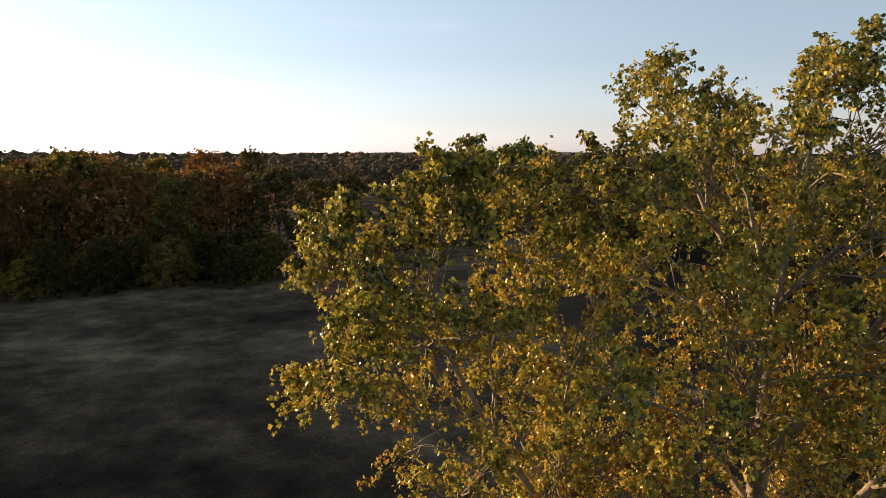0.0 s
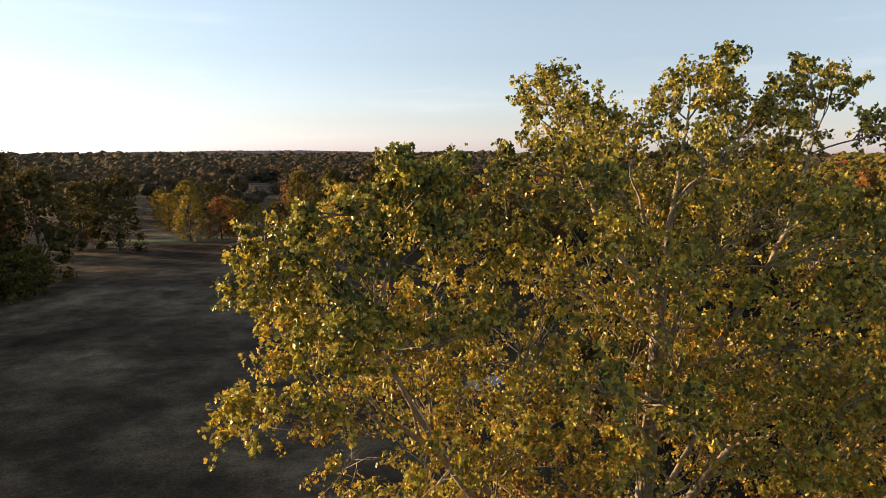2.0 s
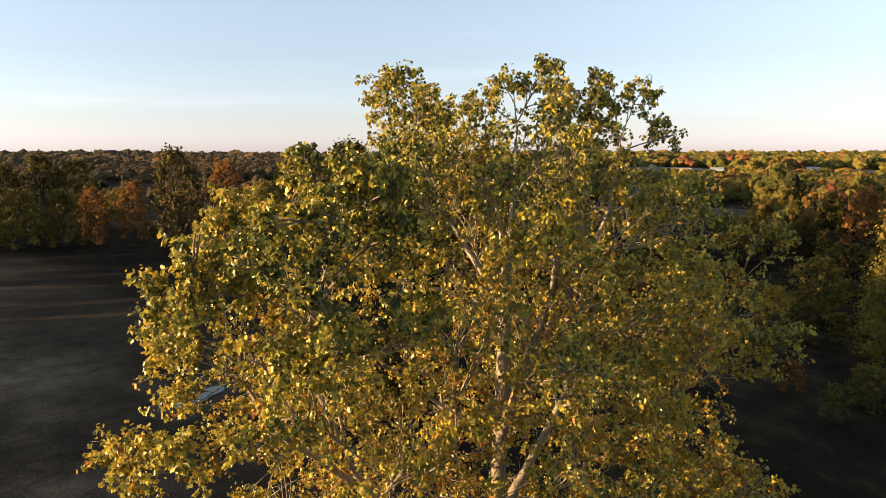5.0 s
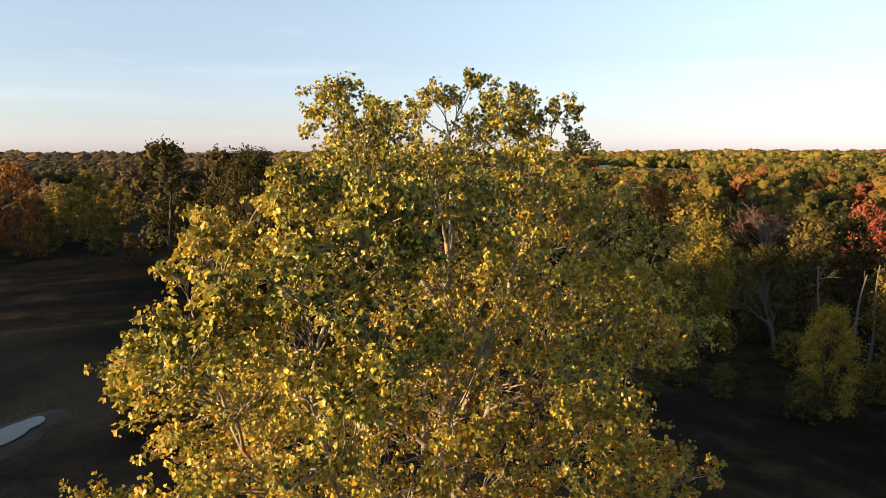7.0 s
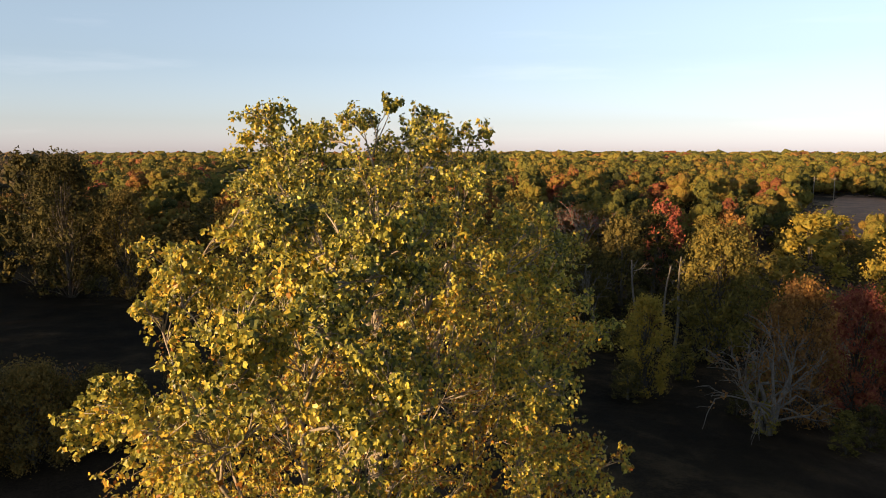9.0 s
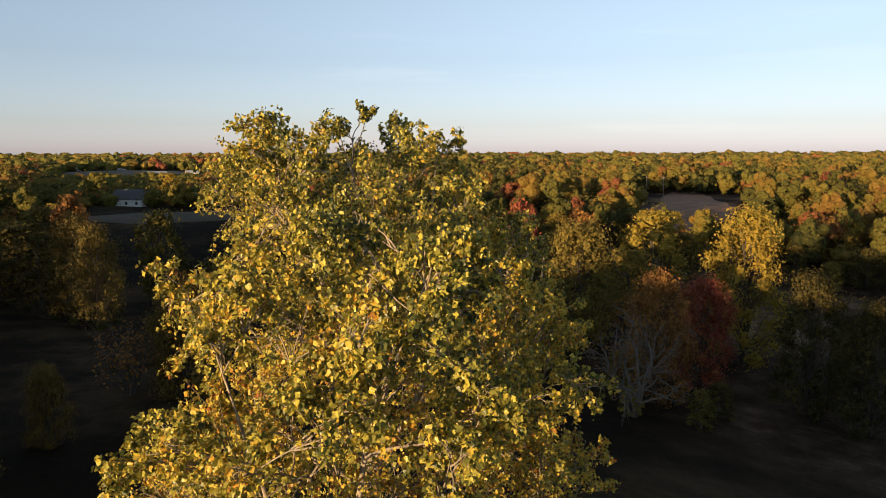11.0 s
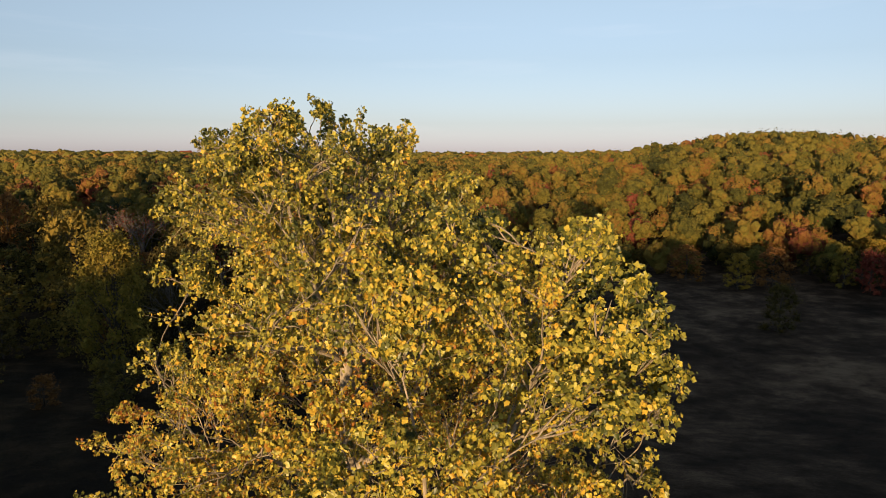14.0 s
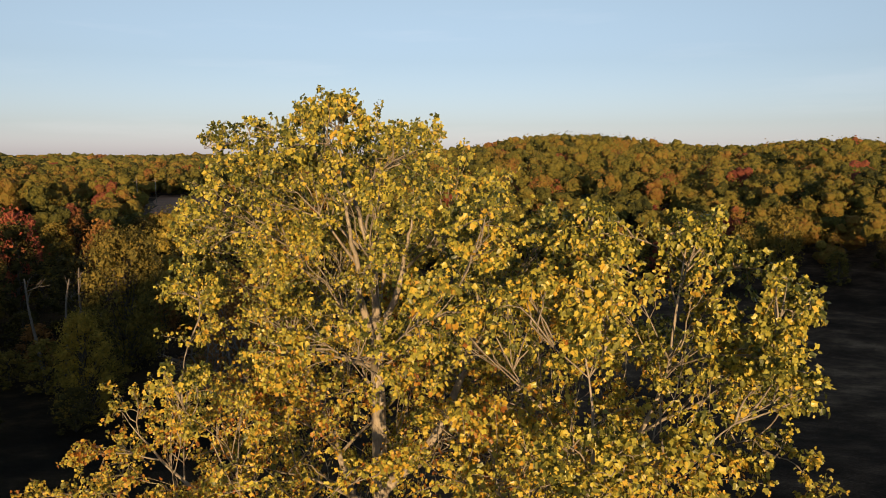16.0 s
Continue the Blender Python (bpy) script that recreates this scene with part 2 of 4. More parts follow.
class Builder:
    """Gathers tubes and other pieces, then makes one mesh of them."""

    def __init__(self):
        self.v, self.l, self.c, self.n = [], [], [], 0

    def add(self, verts, loops, counts):
        self.v.append(np.asarray(verts, dtype=float))
        self.l.append(np.asarray(loops) + self.n)
        self.c.append(np.asarray(counts))
        self.n += len(verts)

    def tube(self, pts, radii, sides=7, ridged=0.0):
        pts, radii = np.asarray(pts, dtype=float), np.asarray(radii, dtype=float)
        k = len(pts)
        tan = np.gradient(pts, axis=0)
        tan /= np.linalg.norm(tan, axis=1, keepdims=True) + 1e-9
        ref = np.where(np.abs(tan[:, 2:3]) > 0.9, [[1.0, 0, 0]], [[0, 0, 1.0]])
        u = np.cross(tan, ref)
        u /= np.linalg.norm(u, axis=1, keepdims=True) + 1e-9
        w = np.cross(tan, u)
        a = np.linspace(0, 2 * np.pi, sides, endpoint=False)
        rr = radii[:, None] * (1 + ridged * RNG.uniform(-1, 1, (k, sides)))
        ring = pts[:, None] + rr[..., None] * (np.cos(a)[None, :, None] * u[:, None] + np.sin(a)[None, :, None] * w[:, None])
        i, j = np.meshgrid(np.arange(k - 1), np.arange(sides), indexing="ij")
        j2 = (j + 1) % sides
        quads = np.stack([i * sides + j, i * sides + j2, (i + 1) * sides + j2, (i + 1) * sides + j], -1).reshape(-1)
        loops = np.concatenate([quads, np.arange(sides)[::-1], (k - 1) * sides + np.arange(sides)])
        self.add(ring.reshape(-1, 3), loops, [4] * ((k - 1) * sides) + [sides, sides])

    def mesh(self, name, material, smooth=True):
        return mesh_from(name, np.concatenate(self.v), np.concatenate(self.l), np.concatenate(self.c), material, smooth)


def bend(a, b, sag=0.0, wobble=0.1, steps=6):
    """A bent line from a to b."""
    a, b = np.asarray(a, float), np.asarray(b, float)
    t = np.linspace(0, 1, steps)[:, None]
    length = np.linalg.norm(b - a)
    off = RNG.normal(0, 1, (2, 3)) * wobble * length
    p = a + (b - a) * t + np.sin(np.pi * t) * off[0] * 0.6 + np.sin(2 * np.pi * t) * off[1] * 0.35
    p[:, 2] += sag * length * np.sin(np.pi * t[:, 0])
    return p


def unit(v):
    return v / (np.linalg.norm(v, axis=-1, keepdims=True) + 1e-9)


HALF_LEAF = np.array([(0, 0.05), (0.32, 0.0), (0.50, 0.26), (0.35, 0.52), (0.37, 0.88), (0.0, 0.76)])


def lobed_leaves(at, along, face, size, fold):
    """Four-lobed leaves, folded along the midrib: corners, corner numbers, counts."""
    n = len(at)
    y = unit(along)
    x = unit(np.cross(y, face))
    z = np.cross(x, y)
    h = HALF_LEAF
    two = np.concatenate([h, h[1:5] * [-1, 1]])                     # ten corners
    lift = np.abs(two[:, 0])[None, :] * fold[:, None] - (two[:, 1] ** 2)[None, :] * 0.42
    v = at[:, None] + size[:, None, None] * (two[None, :, :1] * x[:, None] + two[None, :, 1:] * y[:, None] + lift[..., None] * z[:, None])
    one = np.array([0, 1, 2, 3, 4, 5, 0, 5, 9, 8, 7, 6])
    loops = (np.arange(n)[:, None] * 10 + one[None]).reshape(-1)
    return v.reshape(-1, 3), loops, np.full(n * 2, 6)


def sprays(at, out, size, loose=0.45):
    """Small bent leaf sprays of four corners, for trees farther off."""
    n = len(at)
    z = unit(out + RNG.normal(0, loose, (n, 3)))
    y = unit(np.cross(z, RNG.normal(0, 1, (n, 3))))
    x = np.cross(y, z)
    s = size[:, None]
    v = np.stack([at - 0.5 * s * y, at + 0.36 * s * x - 0.12 * s * z, at + 0.5 * s * y, at - 0.36 * s * x - 0.12 * s * z], 1)
    return v.reshape(-1, 3), np.arange(n * 4), np.full(n, 4)


ICO = np.array([(0, 0, 1)] + [(0.894 * math.cos(k * 1.2566), 0.894 * math.sin(k * 1.2566), 0.447) for k in range(5)]
               + [(0.894 * math.cos(k * 1.2566 + 0.628), 0.894 * math.sin(k * 1.2566 + 0.628), -0.447) for k in range(5)] + [(0, 0, -1)])
ICO_FACES = np.array([f for k in range(5) for f in ((0, 1 + k, 1 + (k + 1) % 5), (1 + k, 6 + k, 1 + (k + 1) % 5), (1 + (k + 1) % 5, 6 + k, 6 + (k + 1) % 5), (11, 6 + (k + 1) % 5, 6 + k))])


def lumps(at, radius):
    """Crumpled twenty-sided leaf masses that fill the inside of crowns."""
    n = len(at)
    a, t = RNG.uniform(0, 6.28, n), RNG.uniform(0.2, 1.0, n)
    ca, sa, ct, st = np.cos(a), np.sin(a), np.cos(t), np.sin(t)
    turn = np.stack([np.stack([ca, -sa, 0 * a], -1), np.stack([sa * ct, ca * ct, -st], -1), np.stack([sa * st, ca * st, ct], -1)], 1)
    shape = np.einsum("nij,kj->nki", turn, ICO)
    v = shape * RNG.uniform(0.80, 1.15, (n, 12, 1)) * np.asarray(radius)[:, None, :] + np.asarray(at)[:, None]
    loops = (np.arange(n)[:, None] * 12 + ICO_FACES.reshape(1, -1)).reshape(-1)
    return v.reshape(-1, 3), loops, np.full(n * 20, 3)


# ---- terrain ----
def smooth(a, b, x):
    t = np.clip((x - a) / (b - a), 0, 1)
    return t * t * (3 - 2 * t)


def waves(x, y, scale, seed):
    r = np.random.default_rng(seed)
    out = np.zeros_like(x)
    for _ in range(7):
        ang, ph, f = r.uniform(0, np.pi * 2), r.uniform(0, np.pi * 2), r.uniform(0.5, 1.6) / scale
        out += np.sin((x * np.cos(ang) + y * np.sin(ang)) * f * 2 * np.pi + ph)
    return out / 7


def ground_height(x, y):
    x, y = np.asarray(x, float), np.asarray(y, float)
    dx, dy = x - 4, y - 11
    r = np.hypot(dx, dy) + 1e-6
    b = np.degrees(np.arctan2(dx, dy))
    s = 0.866 * dx - 0.50 * dy
    valley = smooth(8, 90, s)
    south = np.exp(-((b - 132) / 24) ** 2)
    z = -3 - (8 + 2 * south) * valley
    rise = smooth(120 + 60 * south, 260 + 60 * south, r)
    far = -1.5 + 1.5 * smooth(300, 900, r) + waves(x, y, 800, 3) * 4 * smooth(250, 900, r)
    z = z * (1 - rise) + far * rise
    hill = np.exp(-((b - 137) / 11) ** 2) * 25 + np.exp(-((b - 157) / 7) ** 2) * 18
    z = z + hill * smooth(200, 650, r) * (1 - 0.6 * smooth(800, 1500, r))
    z = z + smooth(1200, 2600, r) * (-6 + 10 * waves(x, y, 1300, 5))
    z = z + waves(x, y, 40, 9) * 0.5 * smooth(8, 60, r)
    return z


def build_ground():
    rings = np.concatenate([[0.0], np.geomspace(3, 4600, 170)])
    seg = 260
    a = np.linspace(0, 2 * np.pi, seg, endpoint=False)
    x = 4 + rings[1:, None] * np.sin(a)[None]
    y = 11 + rings[1:, None] * np.cos(a)[None]
    v = np.stack([x, y, ground_height(x, y)], -1).reshape(-1, 3)
    v = np.concatenate([v, [[4, 11, float(ground_height(4, 11))]]])
    k = len(rings) - 1
    i, j = np.meshgrid(np.arange(k - 1), np.arange(seg), indexing="ij")
    j2 = (j + 1) % seg
    quads = np.stack([i * seg + j, (i + 1) * seg + j, (i + 1) * seg + j2, i * seg + j2], -1).reshape(-1)
    tris = np.stack([np.full(seg, k * seg), np.arange(seg), (np.arange(seg) + 1) % seg], -1).reshape(-1)
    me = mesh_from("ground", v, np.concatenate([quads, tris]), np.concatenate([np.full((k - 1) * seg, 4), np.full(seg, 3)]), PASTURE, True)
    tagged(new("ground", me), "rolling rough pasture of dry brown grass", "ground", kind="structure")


build_ground()


# ---- the tulip tree ----
TRUNK = [(5.3, 12.1, -3.4), (5.35, 12.15, 4.0), (5.5, 12.2, 9.0), (5.7, 12.12, 12.1), (5.75, 12.08, 14.15), (5.8, 12.1, 15.7)]
LEADERS = {
    "middle": [(5.79, 12.1, 15.4), (5.9, 12.1, 16.7), (6.2, 12.3, 18.0), (6.9, 12.9, 19.7)],
    "north": [(5.78, 12.1, 14.8), (5.2, 12.8, 16.2), (4.5, 13.5, 17.7), (4.3, 13.9, 19.6)],
    "upright": [(5.78, 12.1, 15.2), (5.5, 11.9, 16.0), (5.2, 11.9, 17.0), (4.7, 11.9, 18.3)],
    "south_east": [(5.72, 12.1, 12.5), (6.9, 11.5, 14.6), (7.6, 10.8, 16.6), (8.2, 10.7, 19.1)],
    "west": [(5.48, 12.2, 8.2), (2.2, 11.7, 11.2), (-0.2, 11.0, 15.0), (0.1, 9.9, 17.8)],
    "north_west": [(5.5, 12.2, 9.2), (2.6, 12.6, 11.4), (0.0, 12.4, 14.0), (-0.2, 13.0, 16.8)],
    "east": [(5.54, 12.2, 9.8), (7.8, 12.0, 12.2), (9.6, 12.2, 14.4), (10.8, 12.5, 16.2)],
    "north_east": [(5.5, 12.2, 9.0), (7.6, 13.8, 10.6), (9.6, 14.9, 11.8), (11.0, 15.6, 13.2)],
    "south": [(5.7, 12.12, 12.0), (4.9, 11.1, 13.3), (4.8, 10.2, 15.2), (5.0, 9.9, 17.9)],
    "left_limb": [(5.77, 12.1, 14.6), (4.9, 12.9, 15.2), (3.6, 13.9, 15.6), (2.6, 14.6, 16.2)],
    "low_limb": [(5.7, 12.12, 11.6), (5.0, 13.2, 12.6), (3.9, 14.3, 13.6), (3.2, 15.0, 14.2)],
}
BOUGHS_LOW = [(2.2, 14.8, 12.5, 1.6), (7.8, 10.2, 13.2, 1.6), (8.2, 13.2, 13.2, 1.6), (1.8, 9.7, 13.2, 1.3), (1.2, 13.8, 13.2, 1.6),
              (4.2, 11.2, 13.2, 1.6), (5.5, 14.5, 13.2, 1.6), (0.0, 12.0, 13.2, 1.5), (2.2, 11.2, 13.2, 1.6), (5.5, 8.8, 13.2, 1.5),
              (0.6, 9.8, 13.4, 0.8), (7.0, 14.8, 13.2, 1.5), (6.0, 11.5, 13.2, 1.6), (3.6, 14.9, 13.4, 1.0), (8.8, 13.5, 13.2, 1.6),
              (8.2, 9.5, 13.2, 1.6), (9.2, 10.8, 13.5, 1.6), (4.2, 9.2, 14.0, 1.6), (0.8, 13.2, 14.0, 1.6)]
BOUGHS_MID = [(0.8, 11.8, 14.5, 1.6), (6.2, 12.2, 14.5, 1.6), (8.8, 9.0, 14.8, 1.4), (-0.8, 11.5, 15.0, 1.6), (9.0, 12.5, 15.0, 1.6),
              (6.8, 8.8, 15.2, 1.6), (2.0, 9.8, 15.5, 1.5), (5.8, 14.0, 15.5, 1.2), (2.5, 14.2, 15.9, 1.0), (8.8, 11.2, 16.0, 1.6),
              (3.5, 11.0, 16.0, 1.6), (-0.2, 10.8, 16.0, 1.5), (7.8, 13.5, 16.0, 1.6), (1.5, 12.5, 16.0, 1.6), (4.8, 9.8, 16.0, 1.5)]
BOUGHS_TOP = [(8.8, 9.8, 16.2, 1.4), (5.8, 13.2, 16.5, 1.6), (6.2, 10.2, 16.8, 1.6), (3.9, 13.3, 17.5, 1.4), (4.2, 11.5, 17.5, 1.5),
              (7.2, 14.2, 17.5, 1.6), (6.0, 14.5, 17.8, 1.5), (7.8, 12.8, 18.0, 1.6), (5.0, 13.8, 18.0, 1.5), (6.8, 11.5, 18.2, 1.6),
              (8.2, 11.0, 18.8, 1.0)]
TIPS_LOW = [(-1.8, 13.2, 13.2, 0.7), (8.5, 15.2, 13.5, 0.9), (2.8, 8.2, 13.5, 0.7),
            (9.5, 8.2, 13.5, 0.7), (-2.2, 12.0, 13.8, 0.7), (10.2, 12.2, 13.8, 0.7), (2.4, 14.2, 14.2, 0.7), (-2.2, 10.8, 14.2, 0.7),
            (3.0, 12.2, 14.2, 0.9), (8.0, 7.8, 14.8, 0.9), (-1.0, 9.8, 14.8, 0.8), (6.8, 10.8, 14.8, 0.9), (-0.2, 14.2, 14.8, 0.7),
            (3.2, 7.8, 14.8, 0.5), (-0.8, 13.5, 15.2, 0.7), (4.8, 11.8, 15.2, 0.9), (9.2, 14.2, 15.2, 0.7), (2.0, 7.8, 15.2, 0.6),
            (10.0, 10.5, 15.2, 0.7), (5.0, 8.0, 15.5, 0.9), (0.5, 9.5, 15.5, 0.9), (3.5, 8.8, 15.8, 0.9)]
TIPS_TOP = [(4.2, 14.3, 16.0, 0.7), (-2.0, 11.0, 16.0, 0.7), (8.8, 14.8, 16.2, 0.7), (7.0, 15.2, 16.2, 0.7), (-0.5, 12.5, 16.8, 0.7),
            (9.2, 12.8, 16.8, 0.9), (6.2, 8.5, 16.8, 0.9), (1.2, 14.0, 16.8, 0.7), (0.2, 13.2, 16.8, 0.7), 
            (2.0, 11.0, 17.0, 0.9), (7.8, 8.8, 17.0, 0.7), (-1.5, 9.9, 16.8, 0.5), (2.8, 9.0, 17.0, 0.5), (0.6, 9.6, 17.0, 0.55),
            (1.0, 11.5, 17.5, 0.9), (0.0, 10.0, 17.5, 0.7), (3.0, 10.0, 17.5, 0.6), (2.8, 12.0, 17.8, 0.7), (1.5, 12.8, 17.8, 0.6),
            (5.0, 10.0, 18.0, 0.7), (3.8, 12.8, 18.8, 0.9), (4.15, 14.0, 19.2, 0.85), (7.2, 12.5, 19.5, 0.85)]
BOUGHS_EAST = [(9.5, 13.8, 17.0, 1.2), (10.8, 12.8, 15.5, 1.3), (10.5, 9.2, 14.5, 1.4), (11.2, 11.2, 14.2, 1.4), (11.0, 10.0, 13.2, 1.4), (11.8, 12.2, 12.5, 1.4),
               (10.0, 14.8, 12.2, 1.4), (8.5, 15.5, 12.2, 1.4), (10.5, 11.2, 12.2, 1.4), (11.2, 13.2, 10.5, 1.4), (10.8, 16.0, 10.5, 1.4), (9.5, 9.0, 10.6, 1.4),
               (11.8, 10.8, 10.6, 1.4), (12.2, 15.8, 11.2, 1.0), (10.6, 15.6, 13.2, 0.8), (11.3, 16.4, 12.0, 0.9), (10.2, 8.6, 16.2, 0.9), (7.2, 14.6, 19.1, 0.5)]
BOUGHS_UNDER = [(4.0, 8.2, 12.2, 1.4), (0.1, 10.8, 12.2, 1.0), (3.0, 10.0, 12.2, 1.4), (7.0, 8.8, 12.2, 1.4), (4.2, 15.8, 11.5, 1.4)]
# leading shoots and outlying sprays
SHOOTS = [(0.9, 9.0, 12.6, 0.7), (7.0, 14.1, 19.3, 0.5), (-1.3, 10.0, 17.2, 0.3), (-1.8, 10.7, 17.0, 0.45), (-1.5, 9.7, 15.6, 0.45), (8.7, 7.3, 14.3, 0.7), (6.8, 7.0, 11.9, 0.8), (-1.2, 13.2, 15.4, 0.55),
          (-0.6, 12.8, 16.6, 0.45), (12.2, 17.0, 10.7, 1.0), (6.1, 15.9, 14.8, 0.7), (-1.6, 12.2, 15.3, 0.5), (-0.3, 12.7, 17.2, 0.4), (4.2, 14.9, 15.7, 0.5), (-1.4, 9.9, 14.6, 0.6), (-0.6, 9.6, 17.3, 0.4),
          (6.5, 7.9, 14.8, 0.8), (5.6, 8.3, 13.3, 0.9), (4.6, 10.6, 14.9, 1.2), (5.6, 10.4, 14.2, 1.2), (-1.7, 10.9, 16.4, 0.5),
          (0.5, 11.75, 18.0, 0.35), (0.6, 11.7, 17.7, 0.6), (0.4, 9.55, 17.85, 0.35), (0.15, 9.7, 17.5, 0.6), (3.9, 13.8, 19.6, 0.5), (5.2, 14.0, 19.1, 0.45), (6.9, 13.1, 19.6, 0.5), (8.0, 10.4, 19.3, 0.5), (8.9, 10.2, 18.5, 0.5), (8.5, 11.6, 19.6, 0.5),
          (5.9, 10.8, 19.3, 0.5), (1.15, 11.0, 17.85, 0.4), (-0.9, 9.3, 16.3, 0.4), (-0.9, 9.1, 15.9, 0.35), (0.2, 10.2, 17.75, 0.4), (-0.5, 9.5, 15.6, 0.7)]


def resample(pts, n):
    pts = np.asarray(pts, float)
    d = np.concatenate([[0], np.cumsum(np.linalg.norm(np.diff(pts, axis=0), axis=1))])
    t = np.linspace(0, d[-1], n)
    p = np.stack([np.interp(t, d, pts[:, k]) for k in range(3)], 1)
    for _ in range(3):
        p[1:-1] = (p[:-2] + 2 * p[1:-1] + p[2:]) / 4
    return p


def build_tulip_tree():
    tree = new("tulip_tree")
    tree.location = (0, 0, 0)
    tagged(tree, "tall tulip tree with yellow-green autumn leaves and pale bark", "tree")
    b = Builder()
    p = resample(TRUNK, 20)
    b.tube(p, np.linspace(0.36, 0.125, 20) + 0.25 * np.exp(-np.linspace(0, 16, 20)), 14, 0.06)
    part("trunk", b.mesh("trunk", PALE_BARK), tree, "pale grey furrowed trunk")
    lines = []
    for name, pts in LEADERS.items():
        p = resample(pts, 22)
        p[2:] += np.cumsum(RNG.normal(0, 0.03, (20, 3)), axis=0) * np.linspace(0.3, 1, 20)[:, None]
        rad = (0.075 if "limb" in name else 0.10 if name in ("middle", "north", "upright") else 0.14) * (1 - np.linspace(0, 0.94, 22) ** 0.8)
        b = Builder()
        b.tube(p, rad, 10, 0.05)
        part("limb", b.mesh("limb", PALE_BARK), tree)
        lines.append((p, rad))
    low = []
    for k in range(38):                                              # lower crown, below the view's edge for the most part
        a = k * 2.399963 + RNG.uniform(-0.3, 0.3)
        rr = RNG.uniform(2.6, 6.6)
        if math.sin(a) < 0.3 or math.cos(a) < -0.2:
            rr = min(rr, 4.4)
        if math.cos(a) > 0.45:
            rr = min(rr, 4.6)
        low.append((5.0 + rr * math.sin(a), 12.0 + rr * math.cos(a), RNG.uniform(8.5, 11.8), RNG.uniform(1.1, 1.5)))
    masses = low + BOUGHS_LOW + BOUGHS_MID + BOUGHS_TOP + TIPS_LOW + TIPS_TOP + BOUGHS_EAST + BOUGHS_UNDER + SHOOTS
    axis_pts = np.concatenate([l[0] for l in lines])
    axis_rad = np.concatenate([l[1] for l in lines])
    masses.sort(key=lambda m: float(np.min(np.linalg.norm(axis_pts - np.array(m[:3]), axis=1))))
    twigs = Builder()
    at, along, face, size = [], [], [], []
    for m in masses:
        c, r = np.array(m[:3]), m[3]
        d = np.linalg.norm(axis_pts - c, axis=1) + 1.2 * np.maximum(0, axis_pts[:, 2] - c[2] + 0.5 * r + 0.3)
        k = int(np.argmin(d))
        start = axis_pts[k]
        length = np.linalg.norm(c - start)
        line = bend(start, c, 0.05, 0.06, 8)
        r0 = min(axis_rad[k] * 0.8, 0.016 + 0.013 * length)
        bb = Builder()
        bb.tube(line, np.linspace(r0, 0.012, 8), 7, 0.05)
        part("branch", bb.mesh("branch", BRANCH_BARK), tree)
        axis_pts = np.concatenate([axis_pts, line[3:]])
        axis_rad = np.concatenate([axis_rad, np.linspace(r0, 0.012, 8)[3:]])
        inner = math.hypot(c[0] - 5.0, c[1] - 12.2) < 2.7 and c[2] < 16.4
        ahead = unit(c - start)
        forks = []
        for q in range(3 + int(3 * r)):                              # the bough divides
            way = unit(0.7 * ahead + RNG.normal(0, 0.75, 3) + np.array([0, 0, 0.3]))
            fork = bend(line[int(RNG.integers(3, 8))], c + way * r * RNG.uniform(0.45, 0.75), 0.06, 0.08, 6)
            twigs.tube(fork, np.linspace(0.016, 0.006, 6), 5)
            forks.append(fork)
        ends = np.array([f[-1] for f in forks])
        if length > 1.2:                                             # leafy spurs along the bough itself
            for q in range(int(2 + 1.5 * length)):
                root = line[int(RNG.integers(3, 8))]
                way = unit(RNG.normal(0, 1, 3) + np.array([0, 0, 0.3]))
                spur = bend(root, root + way * RNG.uniform(0.25, 0.55), 0.08, 0.09, 4)
                twigs.tube(spur, np.linspace(0.006, 0.003, 4), 3)
                g = int(RNG.integers(12, 20))
                base = spur[RNG.integers(1, 4, g)]
                away = unit(RNG.normal(0, 1, (g, 3)) + 0.5 * way)
                at.append(base + away * RNG.uniform(0.03, 0.13, (g, 1)))
                along.append(away + np.array([0, 0, -0.9]) + RNG.normal(0, 0.35, (g, 3)))
                face.append((0.7 * way + RNG.normal(0, 0.85, (g, 3)) + np.array([0, 0, 0.25])) * [1, 1, 0.75])
                size.append(0.036 + 0.066 * RNG.uniform(0, 1, g) ** 1.3)
        n = int((8 if inner else 17 if c[2] > 15.2 else 11) * r * r) + 9
        for q in range(n):
            way = unit(RNG.normal(0, 1, 3) + np.array([0, 0, 0.25]))
            tip = c + way * r * RNG.uniform(0.6, 1.08)
            if q % 3 and r > 0.6:                                    # most twigs bunch round a fork's end
                e = ends[int(RNG.integers(len(ends)))]
                tip = e + 0.35 * (e - c) + way * RNG.uniform(0.2, 0.36) * (0.5 + 0.5 * r)
            fork = forks[int(np.argmin(np.linalg.norm(ends - tip, axis=1)))]
            tw = bend(fork[int(RNG.integers(2, 6))], tip, 0.08, 0.09, 5)
            twigs.tube(tw, np.linspace(0.007, 0.003, 5), 3)
            g = int(RNG.integers(26, 39))
            t = RNG.uniform(0.10, 1.0, g) ** 0.6
            base = np.stack([np.interp(t, np.linspace(0, 1, 5), tw[:, i]) for i in range(3)], 1)
            away = unit(RNG.normal(0, 1, (g, 3)) + 0.5 * way)
            at.append(base + away * RNG.uniform(0.02, 0.11, (g, 1)))
            along.append(away + np.array([0, 0, -0.9]) + RNG.normal(0, 0.35, (g, 3)))
            face.append((0.7 * way + RNG.normal(0, 0.85, (g, 3)) + np.array([0, 0, 0.25])) * [1, 1, 0.75])
            size.append(0.036 + 0.066 * RNG.uniform(0, 1, g) ** 1.3)
    at, along, face, size = (np.concatenate(x) for x in (at, along, face, size))
